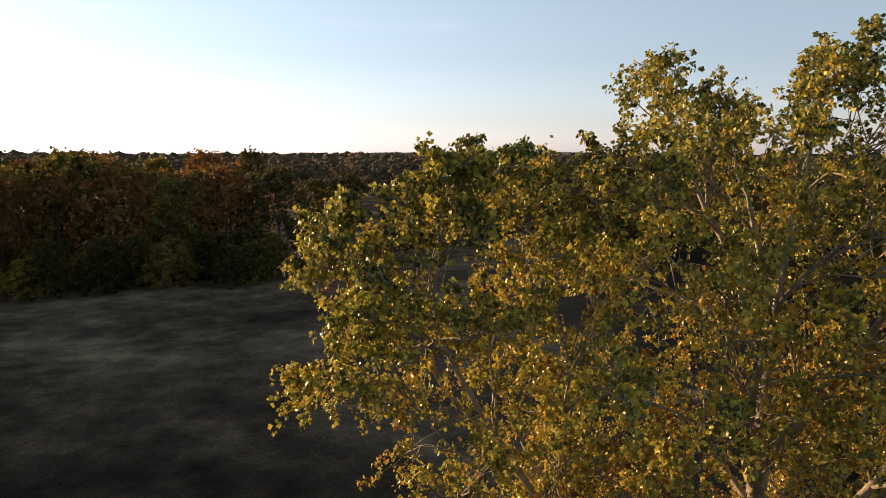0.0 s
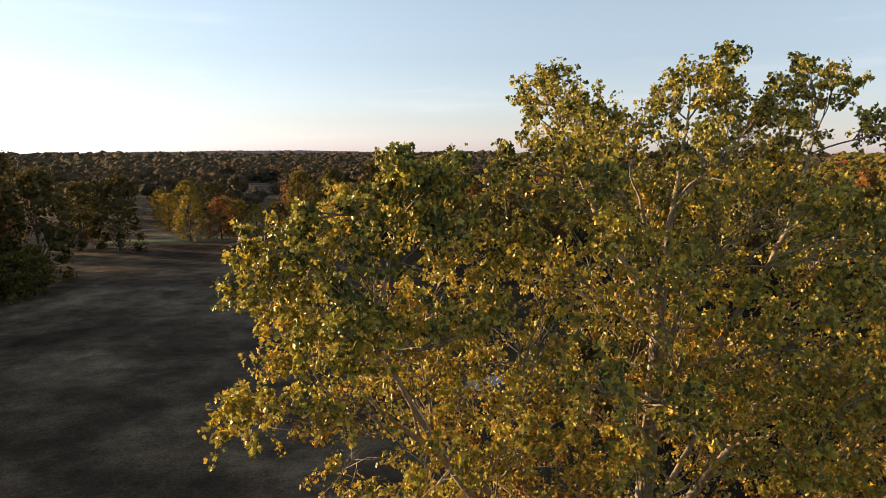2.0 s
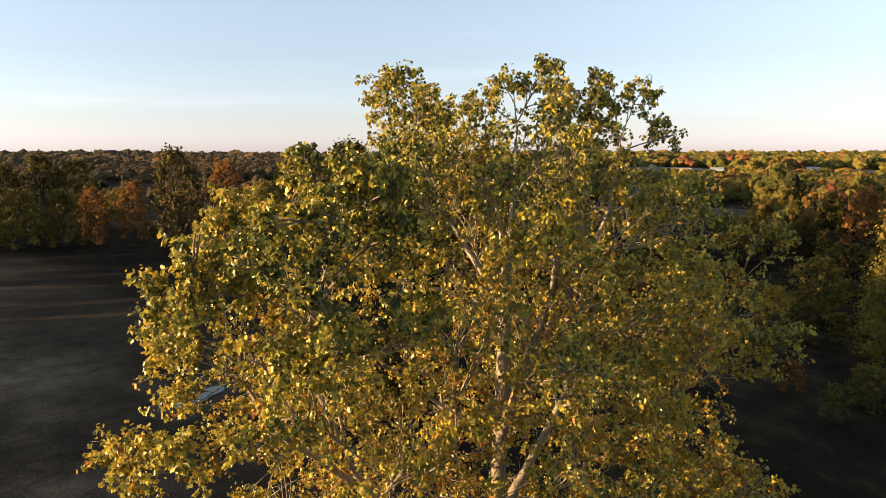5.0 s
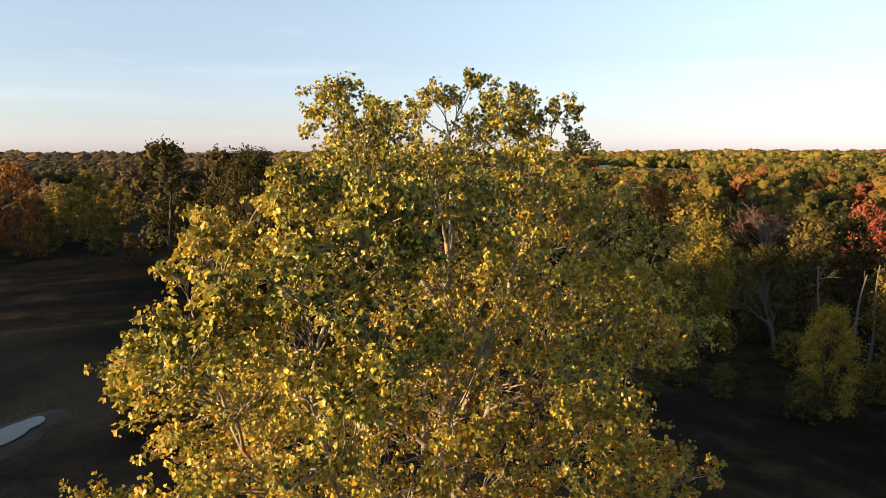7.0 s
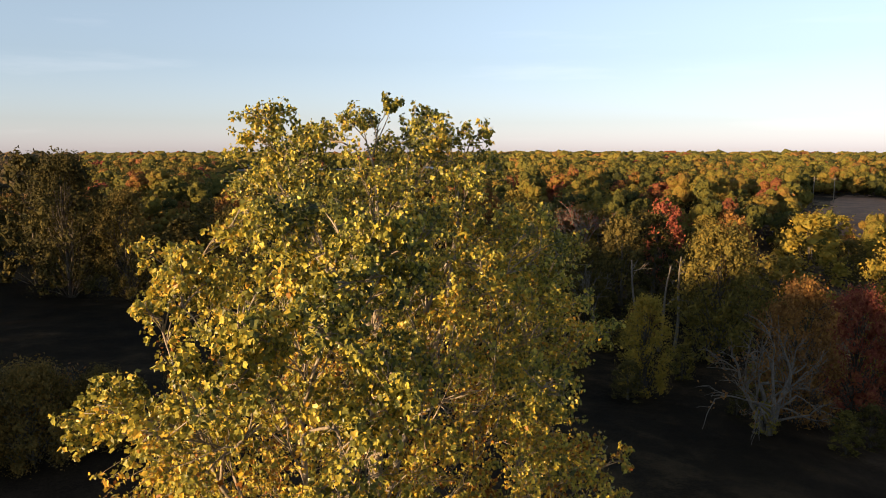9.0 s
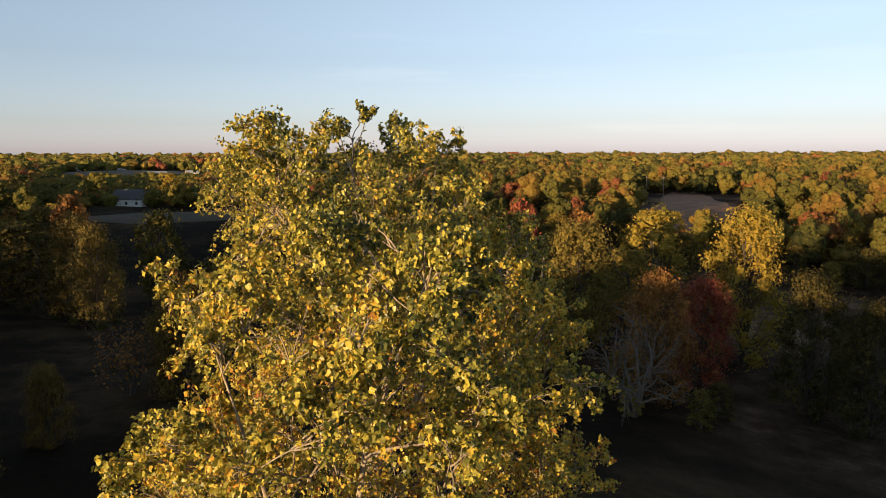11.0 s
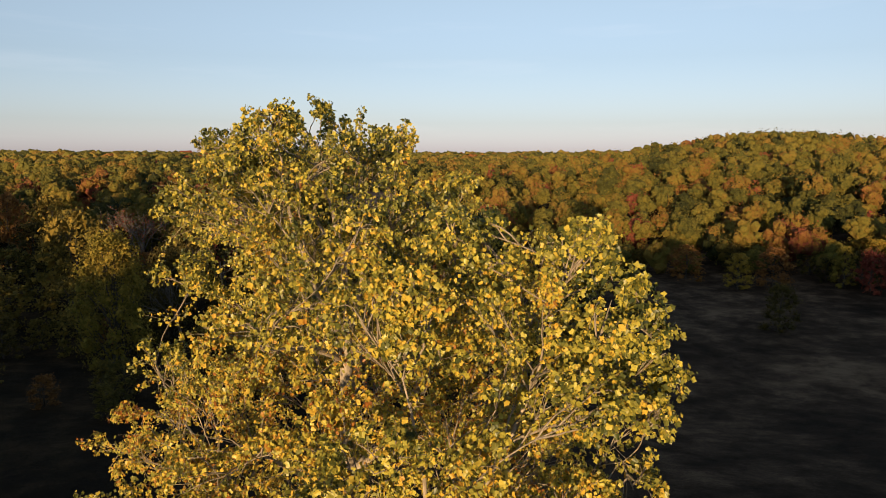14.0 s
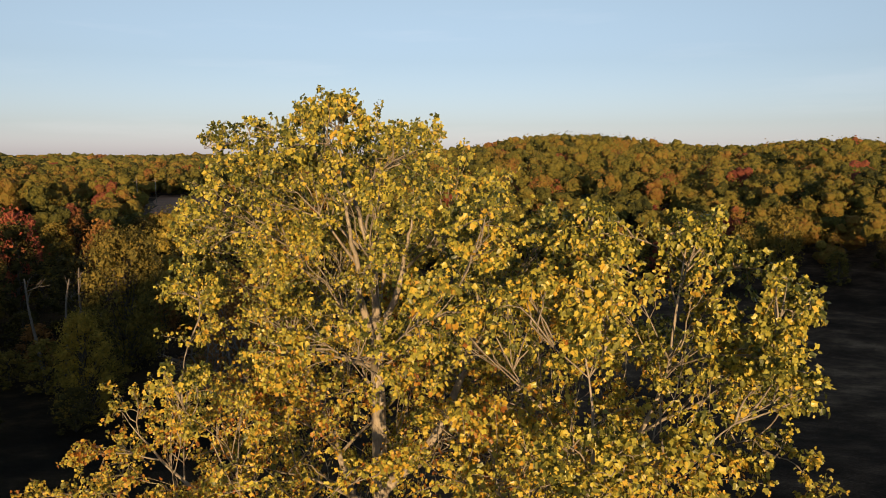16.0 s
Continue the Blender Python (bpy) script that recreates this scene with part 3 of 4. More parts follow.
    stem = np.hypot(at[:, 0] - 5.7, at[:, 1] - 12.1)              # the inside of the crown is nearly bare
    shade = np.clip((stem - 0.35) / 1.3, 0.10, 1) + np.clip((at[:, 2] - 16.2) / 1.2, 0, 1)
    shade = shade + np.clip(0.2 + ((at[:, 0] - 5.7) * 0.8 - (at[:, 1] - 12.1) * 0.6) * 0.9, 0, 1)      # it thins most to the north-west
    keep = RNG.uniform(0, 1, len(at)) < shade
    at, along, face, size, stem = at[keep], along[keep], face[keep], size[keep], stem[keep]
    brown = np.clip(1 - stem / 3.4, 0, 1) * np.clip((17.0 - at[:, 2]) / 2.5, 0, 1) * RNG.uniform(0, 0.45, len(at))
    part("twig", twigs.mesh("twig", BRANCH_BARK), tree, kind="stuff")
    fold = RNG.uniform(0.1, 0.95, len(at))
    outer = np.linalg.norm((at - np.array([3.9, 11.4, 14.0])) * [1, 1, 0.8], axis=1) + np.where(at[:, 0] < 2.5, 1.5, 0) + RNG.uniform(0, 0.5, len(at))
    single = np.argsort(-outer)[:1200:4]
    rest = np.ones(len(at), bool)
    rest[single] = False
    v, l, c = lobed_leaves(at[rest], along[rest], face[rest], size[rest], fold[rest])
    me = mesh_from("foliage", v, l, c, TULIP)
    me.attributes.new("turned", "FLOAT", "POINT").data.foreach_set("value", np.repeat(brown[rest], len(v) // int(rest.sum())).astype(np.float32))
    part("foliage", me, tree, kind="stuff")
    shapes = []
    for k in range(6):
        v, l, c = lobed_leaves(np.zeros((1, 3)), np.array([[0, 1.0, 0]]), np.array([[0, 0, 1.0]]), np.array([0.088]), np.array([0.1 + 0.1 * k]))
        shapes.append(mesh_from("leaf", v, l, c, TULIP))
    for k in single:
        y = Vector(unit(along[k]))
        x = y.cross(Vector(face[k])).normalized()
        z = x.cross(y)
        ob = part("leaf", shapes[k % 6], tree)
        rot = Matrix((x, y, z)).transposed().to_4x4()
        ob.matrix_local = Matrix.Translation(at[k]) @ rot
    return len(at)


build_tulip_tree()


# ---- trees round about ----
def make_tree(name, label, leaves, height, width, crown_from, clumps, per_clump, spray, bark=DARK_BARK, seed=1, squash=1.0):
    """A broadleaf tree at the origin: tapered trunk, limbs, and a crown of leaf clumps."""
    global RNG
    RNG = np.random.default_rng(seed)
    tree = tagged(new(name), label, "tree")
    b = Builder()
    top = np.array([RNG.uniform(-0.05, 0.05) * width, RNG.uniform(-0.05, 0.05) * width, height * 0.86])
    stem = bend((0, 0, -0.6), top, 0, 0.02, 9)
    rad = np.linspace(height * 0.020, 0.03, 9)
    b.tube(stem, rad, 8, 0.06)
    at, out, size = [], [], []
    cz0, cz1 = height * crown_from, height
    for k in range(clumps):
        u = (k + 0.5) / clumps
        z = cz0 + (cz1 - cz0) * u ** 0.85
        rel = (z - cz0) / (cz1 - cz0)
        rmax = width * 0.5 * math.sqrt(max(0.04, 1 - (2 * (rel - 0.38) / 1.28) ** 2)) * squash
        cr = width * RNG.uniform(0.13, 0.21)
        a = k * 2.4 + RNG.uniform(-0.4, 0.4)
        rr = max(0, rmax - cr * 0.6) * RNG.uniform(0.55, 1.05)
        c = np.array([rr * math.cos(a), rr * math.sin(a), min(z, height - cr * 0.6)])
        f = np.clip((c[2] - 0.30 * height) / height * 1.0, 0.1, 0.95)
        root = stem[int(f * 8)]
        if spray < 0.42 or k % 3 == 0:
            b.tube(bend(root, c, 0.05, 0.08, 4), np.linspace(max(0.05, height * 0.006), 0.02, 4), 4)
        n = int(per_clump * 0.2)
        way = unit(RNG.normal(0, 1, (n, 3)))
        at.append(c + way * cr * RNG.uniform(0.05, 0.55, (n, 1)))
        out.append(way)
        size.append(RNG.uniform(1.6, 2.6, n) * spray)
        n = int(per_clump * RNG.uniform(1.1, 1.9))
        way = unit(RNG.normal(0, 1, (n, 3)) + np.array([0, 0, 0.3]))
        dist = cr * RNG.uniform(0.45, 1.1, (n, 1)) * (1 + 0.25 * np.sin(way[:, :1] * 5 + k))
        at.append(c + way * dist * [1, 1, 0.8])
        out.append(way)
        size.append(RNG.uniform(0.4, 1.1, n) * spray)
    part("trunk", b.mesh("trunk", bark), tree)
    v, l, c = sprays(np.concatenate(at), np.concatenate(out), np.concatenate(size), 0.55)
    part("crown", mesh_from("crown", v, l, c, leaves), tree)
    return tree


PROTOS = {}
USED = set()


def stand(kind, x, y, height=None, turn=None, wide=1.0, fine=True):
    """Sets a tree of that kind on the ground."""
    if fine and math.hypot(x + 6, y - 8) < 128 and y < 116:
        kind += "_near"
    if kind not in PROTOS:
        kind = kind.removesuffix("_near")
    ob, h0 = PROTOS[kind][:2]
    s = (height or h0) / h0
    m = Matrix.LocRotScale((x, y, float(ground_height(x, y)) - 0.2), Euler((0, 0, turn if turn is not None else RNG.uniform(0, 6.28))), (s * wide, s * wide, s))
    if kind not in USED:
        USED.add(kind)
        ob.matrix_basis = m
        return ob
    made = copy_thing(ob, Matrix.Identity(4))
    made.matrix_basis = m
    return made


for key, (label, leaves, h, w, cf, n, per, spray, seed) in {
    "oak": ("dark green oak tree with a dense rounded crown", GREEN, 18, 13, 0.03, 36, 32, 0.80, 11),
    "oak_tall": ("tall dark green oak tree in evening light", GREEN, 20, 11, 0.03, 36, 32, 0.80, 12),
    "olive": ("olive-brown broadleaf tree turning in autumn", OLIVE, 15, 10, 0.03, 34, 30, 0.70, 13),
    "olive_wide": ("wide olive-green broadleaf tree turning in autumn", OLIVE, 13, 12, 0.03, 34, 30, 0.70, 14),
    "yellow": ("yellow autumn tree with an open crown", YELLOW, 14, 9, 0.04, 32, 31, 0.62, 15),
    "rust": ("rust-brown autumn tree with thin foliage", RUST, 12, 9, 0.04, 30, 31, 0.62, 16),
    "red": ("bright red autumn maple tree", RED, 11, 9, 0.04, 30, 31, 0.60, 17),
    "shrub": ("low golden-brown shrub beside the pasture", BROWN, 5, 5.5, 0.02, 16, 80, 0.28, 18),
}.items():
    PROTOS[key] = (make_tree("shrub" if key == "shrub" else "maple_tree" if key == "red" else "oak_tree" if "oak" in key else "broadleaf_tree",
                             label, leaves, h, w, cf, n, per, spray, seed=seed), h, w)
    PROTOS[key + "_near"] = (make_tree(PROTOS[key][0].name.split(".")[0], label, leaves, h, w, cf, n + 18, int(per * 3.6), spray * 0.50, seed=seed + 50), h, w)
PROTOS["screen"] = (make_tree("oak_tree", "dark green oak tree in the western wood", GREEN, 19, 17, 0.02, 30, 34, 1.9, seed=19), 19, 17)
RNG = np.random.default_rng(21)


def spot(bearing, dist, cx=-6.0, cy=8.0):
    a = radians(bearing)
    return cx + dist * math.sin(a), cy + dist * math.cos(a)


# the wood that stands between the low sun and the pasture
for row, (d0, h) in enumerate(((122, 19), (132, 20), (144, 20), (165, 20), (222, 12))):
    bear = -100.0 if row < 4 else -58.0
    while bear < (-10.5, -14, -14, -13, -10)[row]:
        kind = RNG.choice(["oak", "olive", "oak_tall", "olive_wide", "rust"], p=[0.10, 0.26, 0.06, 0.20, 0.38])
        seen = bear > -40
        stand(kind if seen else "screen", *spot(bear, d0 + RNG.uniform(-5, 5)), h * (RNG.uniform(0.86, 1.10) if seen else RNG.uniform(0.94, 1.06)), None, 1.0, seen and row == 0)
        bear += RNG.uniform(3.2, 4.6)
# single trees: kind, x, y, height, width
NORTH_TREES = [("olive", 19, 190, 16.4, 9.1), ("oak", 29, 199, 16, 11), ("yellow", 29, 178, 13.4, 10), ("oak", 40, 197, 18, 9.5), ("oak_tall", 46, 190, 20.4, 9.3),
               ("olive", 53, 188, 19.3, 9.3), ("olive_wide", 37, 175, 13, 11.3), ("olive_wide", 45, 173, 13, 10), ("rust", 52, 175, 13, 7.2)]
NORTH_EDGE = [("oak", 62, 153, 22, 10.5), ("rust", 61, 174, 14, 8.8), ("rust", 78, 161, 19, 8.6), ("oak", -22, 165, 16.3, 13), ("oak", -30, 168, 15, 13),
              ("yellow", -8, 176, 11, 8.4), ("rust", -1, 179, 10.3, 9.9), ("olive", 3, 180, 9.5, 7.2), ("yellow", 7, 176, 8.6, 5.6), ("yellow", -10, 220, 12.5, 10.5), ("oak", -3, 231, 11, 12.8)]
EAST_EDGE = [("rust", 73, 148, 13, 7.9), ("olive_wide", 94, 159, 17, 14.7), ("oak_tall", 86, 122, 24, 9.5), ("oak", 89, 109, 23, 9), ("oak", 90, 102, 23, 12), ("oak", 82, 95, 23, 15),
             ("oak", 86, 87, 18, 12), ("yellow", 283, 146, 13, 10.7), ("rust", 135, 99, 19, 10.8), ("oak", 92, 69, 16, 8), ("olive_wide", 125, 75, 18, 13), ("oak", 98, 76, 17, 11)]
# oaks at (133, 11) and (143, 5): shaded olive and rust trees, given dark leaves
VALLEY = [("olive", 185, 59, 16, 9.5), ("rust", 177, 49, 18, 12), ("olive", 174, 40, 18, 11), ("olive_wide", 140, 32, 19, 17), ("yellow", 96, 23, 19, 9.2), ("oak", 133, 11, 18, 10),
          ("oak_tall", 143, 5, 18, 8.4), ("oak", 112, 16, 15, 10), ("olive_wide", 101, -4, 20, 15.7), ("yellow", 138, -23, 19, 15.5), ("yellow", 76, 6, 12, 7.4), ("rust", 74, -10, 16, 6.5), ("red", 83, -18, 15, 10)]
# oaks at (77, -29) and (70, -33): dark leaves put in shade on lighter trees
VALLEY_SOUTH = [("red", 160, 3, 18, 6.8), ("rust", 149, -11, 17, 6.4), ("yellow", 97, -28, 23.5, 14.8), ("oak", 77, -29, 17.5, 7.6), ("oak", 70, -33, 15.5, 5.5), ("oak", 88, -40, 10, 8),
                ("rust", 136, -108, 9, 11), ("rust", 118, -119, 10, 11), ("red", 103, -132, 10, 9), ("yellow", 120, -110, 9, 8), ("yellow", 110, -132, 10, 7), ("oak", 86, -87, 9, 8)]
SOUTH = [("yellow", 157, -96, 6, 8), ("yellow", 171, -127, 6, 9), ("olive", 81, -149, 18, 10.6), ("olive", 84, -136, 15, 8.6), ("shrub", 62, -118, 7, 8), ("shrub", 29, 47.5, 7.5, 8), ("shrub", 33, 45, 6.0, 6.5), ("shrub", 27, 51, 6.0, 7), ("shrub", 56, 39, 12, 9), ("shrub", 61, 42, 10, 8),
         ("shrub", 40, 43, 6.5, 3.5), ("shrub", 80, 126, 6, 3)]
for kind, x, y, h, w in NORTH_TREES + NORTH_EDGE + EAST_EDGE + VALLEY + VALLEY_SOUTH + SOUTH:
    p, w = PROTOS[kind], max(w, 0.62 * h)
    stand(kind, x, y, h, None, (w / p[2]) / (h / p[1]) * 0.95)
KEEP_CLEAR = [(x, y, w) for _, x, y, _, w in NORTH_TREES + NORTH_EDGE + EAST_EDGE + VALLEY + VALLEY_SOUTH + SOUTH]


def clear(x, y, gap):
    return all((x - a) ** 2 + (y - b) ** 2 > (gap + w * 0.4) ** 2 for a, b, w in KEEP_CLEAR)


# undergrowth and lower trees between them
for count, b0, b1, d0, d1, h0, h1, gap in ((26, -12, 34, 186, 225, 7, 12, 3), (14, 30, 44, 160, 215, 7, 14, 3), (24, 74, 109, 72, 92, 2.5, 5, 1.5), (34, 60, 109, 92, 130, 4, 8, 2),
                                           (56, 60, 110, 130, 205, 7, 13, 2), (30, 44, 62, 130, 220, 8, 14, 2), (40, 108, 160, 172, 212, 5, 10, 2), (44, -38, -11, 106, 119, 5, 9, 0.3)):
    for k in range(count):
        bear, d = RNG.uniform(b0, b1), RNG.uniform(d0, d1)
        x, y = spot(bear, d)
        if clear(x, y, gap) and not (58 < bear < 69 and d > 150):
            kind = RNG.choice(["oak", "olive", "yellow", "rust", "olive_wide"], p=[0.38, 0.32, 0.08, 0.08, 0.14])
            stand(kind, x, y, RNG.uniform(h0, h1), None, 1.25, False)
            KEEP_CLEAR.append((x, y, 4))


for key in set(PROTOS) - USED:
    spare = PROTOS[key][0]
    for ob in (*spare.children_recursive, spare):
        bpy.data.objects.remove(ob)


def open_land(b, r):
    """Fields and meadows between the woods."""
    fields = ((-12, 40, 0, 230), (112, 180, 0, 165), (101, 109.5, 212, 375), (56, 70, 0, 285), (57, 67.5, 560, 1000), (71, 79.5, 600, 780), (60.5, 62.9, 280, 330))
    return any(b0 < b < b1 and r0 < r < r1 for b0, b1, r0, r1 in fields)


def woods(name, label, material, bear0, bear1, mean, detail):
    """Crowns tree by tree: each a heap of leaf masses with loose sprays round it."""
    mass_at, mass_r, mass_hue = [], [], []
    at, out, size, hue = [], [], [], []
    r = 195.0
    while r < 2500:
        step = 8.8 + (min(r, 700) - 195) * 0.015 + max(0, r - 700) * 0.034
        bear = bear0
        while bear < bear1:
            bear += math.degrees(step / r) * RNG.uniform(0.7, 1.25)
            rr = r + RNG.uniform(-0.5, 0.5) * step
            if open_land(bear, rr) or (bear < -14 and r < 500) or (bear < 47 and r < 520 and RNG.uniform() < 0.8):
                continue
            x, y = spot(bear, rr)
            z = float(ground_height(x, y))
            h = RNG.uniform(7.0, 16.0) * (1 + 0.15 * float(smooth(600, 1500, rr))) * (1 if detail else 0.6)
            if 55 < bear < 81 and 290 < rr < 600:                    # lower trees before the far fields
                h *= 0.5
            w = step * RNG.uniform(0.38, 0.66)
            tall = min(w * RNG.uniform(0.9, 1.5), h * 0.55)
            c = np.array([x, y, z + h - tall])
            tone = float(np.clip(RNG.normal(mean, 0.17) + (0.34 if RNG.uniform() < 0.05 else 0), 0.02, 0.95))
            close = r < (620 if detail else 760)
            k = (12 if r < 420 else 8) if close and detail else 7 if close else 5 if r < 1000 else 3
            way = unit(RNG.normal(0, 1, (k, 3)) + np.array([0, 0, 0.35]))
            way[0] = (0, 0, -0.2)
            mass_at.append(c + way * [w, w, tall] * RNG.uniform(0.45, 0.74, (k, 1)))
            small = RNG.uniform(0.22, 0.40, (k, 1)) * (1.0 if close and detail else 1.1 if close else 1.4)
            small[0] = 0.66
            mass_r.append(small * [w, w, 0.9 * max(w, tall)])
            mass_hue.append(np.repeat(tone + RNG.normal(0, 0.035, k), 12))
            n = (80 if r < 300 else 60 if r < 420 else 34) if close and detail else 40 if close else 12 if r < 700 else 6 if r < 1000 else 3
            way = unit(RNG.normal(0, 1, (n, 3)) + np.array([0, 0, 0.45]))
            lobed = 1 + 0.13 * np.sin(way[:, :1] * 4 + x) + 0.13 * np.sin(way[:, 1:2] * 5 + y)
            at.append(c + way * [w, w, tall] * RNG.uniform(0.80, 1.06, (n, 1)) * lobed)
            out.append(way)
            size.append(RNG.uniform(0.5, 1.3, n) * (0.50 + r / 560 if close else 0.18 * w + 0.7))
            hue.append(np.repeat(tone + RNG.normal(0, 0.07, n), 4))
        r += step * 0.9
    b = Builder()
    b.add(*lumps(np.concatenate(mass_at), np.concatenate(mass_r)))
    b.add(*sprays(np.concatenate(at), np.concatenate(out), np.concatenate(size), 0.35))
    me = b.mesh(name, material, False)
    me.attributes.new("tint", "FLOAT", "POINT").data.foreach_set("value", np.concatenate(mass_hue + hue).astype(np.float32))
    tagged(new(name, me), label, "woods", kind="stuff")


woods("far_woods", "brown autumn woods in the north, haze painted into their colour", NORTHWOOD, -34, 46, 0.30, False)
woods("far_woods", "autumn woods in green, yellow and rust covering the distant hills", FARWOOD, 46, 168, 0.37, True)


def far_ridge():
    """The wooded ridge along the horizon, its haze painted as a blue-grey glow."""
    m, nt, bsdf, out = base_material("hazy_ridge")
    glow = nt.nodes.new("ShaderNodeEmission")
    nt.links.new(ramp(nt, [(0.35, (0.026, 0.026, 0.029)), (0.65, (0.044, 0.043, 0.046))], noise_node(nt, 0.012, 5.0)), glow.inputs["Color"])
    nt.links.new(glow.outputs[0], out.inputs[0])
    n = 3600
    a = np.linspace(0, 2 * np.pi, n, endpoint=False)
    bearing = (np.degrees(a) + 180) % 360 - 180
    top = np.interp(bearing, [-180, -12, -5, 10, 15, 28, 45, 50, 70, 180], [-2, -2, 22, 29, 18, 11, 9, 5, 15, 15])
    top = top + 1.5 * np.sin(11 * a + 2.0) + 1.5 * np.sin(23 * a) + 1.0 * np.sin(61 * a + 1.0) + RNG.uniform(-1.3, 1.3, n)
    x, y = 3000 * np.sin(a), 3000 * np.cos(a)
    v = np.concatenate([np.stack([x, y, np.full(n, -60.0)], 1), np.stack([x, y, top], 1), np.stack([1.1 * x, 1.1 * y, top - 5], 1)])
    i = np.arange(n)
    j = (i + 1) % n
    quads = np.stack([i, i + n, j + n, j, i + n, i + 2 * n, j + 2 * n, j + n], -1).reshape(-1)
    tagged(new("backdrop", mesh_from("backdrop", v, quads, np.full(2 * n, 4), m)), "wooded ridge on the horizon, evening haze painted as a blue-grey glow", "hills", kind="structure")


far_ridge()


# ---- bare trees and snags ----
def branching(b, start, way, length, radius, depth, spread, droop=0.0):
    end = start + way * length
    line = bend(start, end, 0.03, 0.06, 5)
    b.tube(line, np.linspace(radius, radius * 0.62, 5), 6 if radius > 0.04 else 4)
    if depth == 0:
        return
    for k in range(3 if depth > 1 else 4):
        f = RNG.uniform(0.45, 1.0) if k else 1.0
        root = line[int(f * 4)]
        turned = unit(way + RNG.normal(0, spread, 3) + np.array([0, 0, 0.12 - droop]))
        branching(b, root, turned, length * RNG.uniform(0.55, 0.8), radius * 0.58 * (0.7 + 0.3 * f), depth - 1, spread, droop)


def bare_tree(name, label, x, y, height, material, depth, spread, stems, seed, leaves=None, droop=0.0):
    global RNG
    RNG = np.random.default_rng(seed)
    ob = tagged(new(name), label, "tree")
    ob.location = (x, y, float(ground_height(x, y)) - 0.3)
    b = Builder()
    for k in range(stems):
        a = k * 2.4 + RNG.uniform(0, 1)
        lean = 0.0 if stems == 1 else RNG.uniform(0.15, 0.5)
        branching(b, np.array([math.cos(a), math.sin(a), 0]) * 0.2 * (stems > 1), unit(np.array([lean * math.cos(a), lean * math.sin(a), 1.0])),
                  height * 0.36, height * 0.016 + 0.03, depth, spread, droop)
    part("branch", b.mesh("branch", material), ob, kind="stuff")
    if leaves:
        pts = np.concatenate(b.v)
        pick = pts[RNG.integers(0, len(pts), 700)]
        pick = pick[pick[:, 2] > height * 0.2]
        v, l, c = sprays(pick + RNG.normal(0, 0.25, pick.shape), RNG.normal(0, 1, pick.shape), RNG.uniform(0.2, 0.45, len(pick)))
        part("crown", mesh_from("crown", v, l, c, leaves), ob)
    return ob


bare_tree("bare_tree", "pale half-bare tree with spreading grey branches", 66, -6, 15, DEAD_WOOD, 4, 0.55, 4, 31, RUST, 0.1)
bare_tree("bare_tree", "tall thin bare tree above the hedge", 72, 159, 22, DARK_BARK, 5, 0.40, 1, 32, RUST)
bare_tree("bare_tree", "bare tree with a haze of reddish twigs", 162, 21, 19, DEAD_WOOD, 5, 0.42, 2, 33, RED)
bare_tree("bare_shrub", "bare purplish shrub beside a golden one", 54, 44, 8, DARK_BARK, 4, 0.45, 5, 34, RUST)
bare_tree("bare_shrub", "bare brown shrub with a few rust leaves", 32, 48, 7.5, DARK_BARK, 4, 0.4, 5, 37, RUST)
bare_tree("bare_tree", "thin grey bare tree in the valley shade", 108, 14, 14, DEAD_WOOD, 4, 0.45, 2, 35)
bare_tree("bare_tree", "thin grey bare tree at the wood's edge", 80, -36, 13, DEAD_WOOD, 4, 0.40, 1, 36, OLIVE)


def snag(x, y, height, lean_x, lean_y, seed):
    global RNG
    RNG = np.random.default_rng(seed)
    ob = tagged(new("dead_tree"), "broken grey dead trunk standing among shrubs", "tree", "dead trunks in the valley")
    ob.location = (x, y, float(ground_height(x, y)) - 0.3)
    b = Builder()
    top = np.array([lean_x, lean_y, height])
    line = bend((0, 0, 0), top, 0, 0.02, 10)
    b.tube(line, np.linspace(0.26, 0.09, 10), 8, 0.08)
    part("trunk", b.mesh("trunk", DEAD_WOOD), ob)
    for k in range(4):
        b = Builder()
        root = line[int(RNG.integers(5, 9))]
        branching(b, root, unit(RNG.normal(0, 1, 3) + np.array([0, 0, 0.6])), RNG.uniform(0.8, 2.4), 0.06, 1, 0.5)
        part("limb", b.mesh("limb", DEAD_WOOD), ob)


snag(100, 7, 14.5, -1.5, 1.5, 41)
snag(102, 2, 14.8, 0.6, -0.6, 42)
snag(101, 4.2, 13.4, 1.0, -1.4, 43)


# ---- pond ----
def plain_material(name, colour, rough=0.7, metallic=0.0, vary=0.25, scale=3.0):
    m, nt, bsdf, out = base_material(name)
    v = math_node(nt, "ADD", math_node(nt, "MULTIPLY", noise_node(nt, scale, 5.0, 0.6), 0.7), math_node(nt, "MULTIPLY", noise_node(nt, scale * 8, 4.0), 0.3))
    lo, hi = tuple(c * (1 - vary) for c in colour), tuple(min(1, c * (1 + vary)) for c in colour)
    nt.links.new(ramp(nt, [(0.35, lo), (0.65, hi)], v), bsdf.inputs["Base Color"])
    bsdf.inputs["Roughness"].default_value, bsdf.inputs["Metallic"].default_value = rough, metallic
    return m


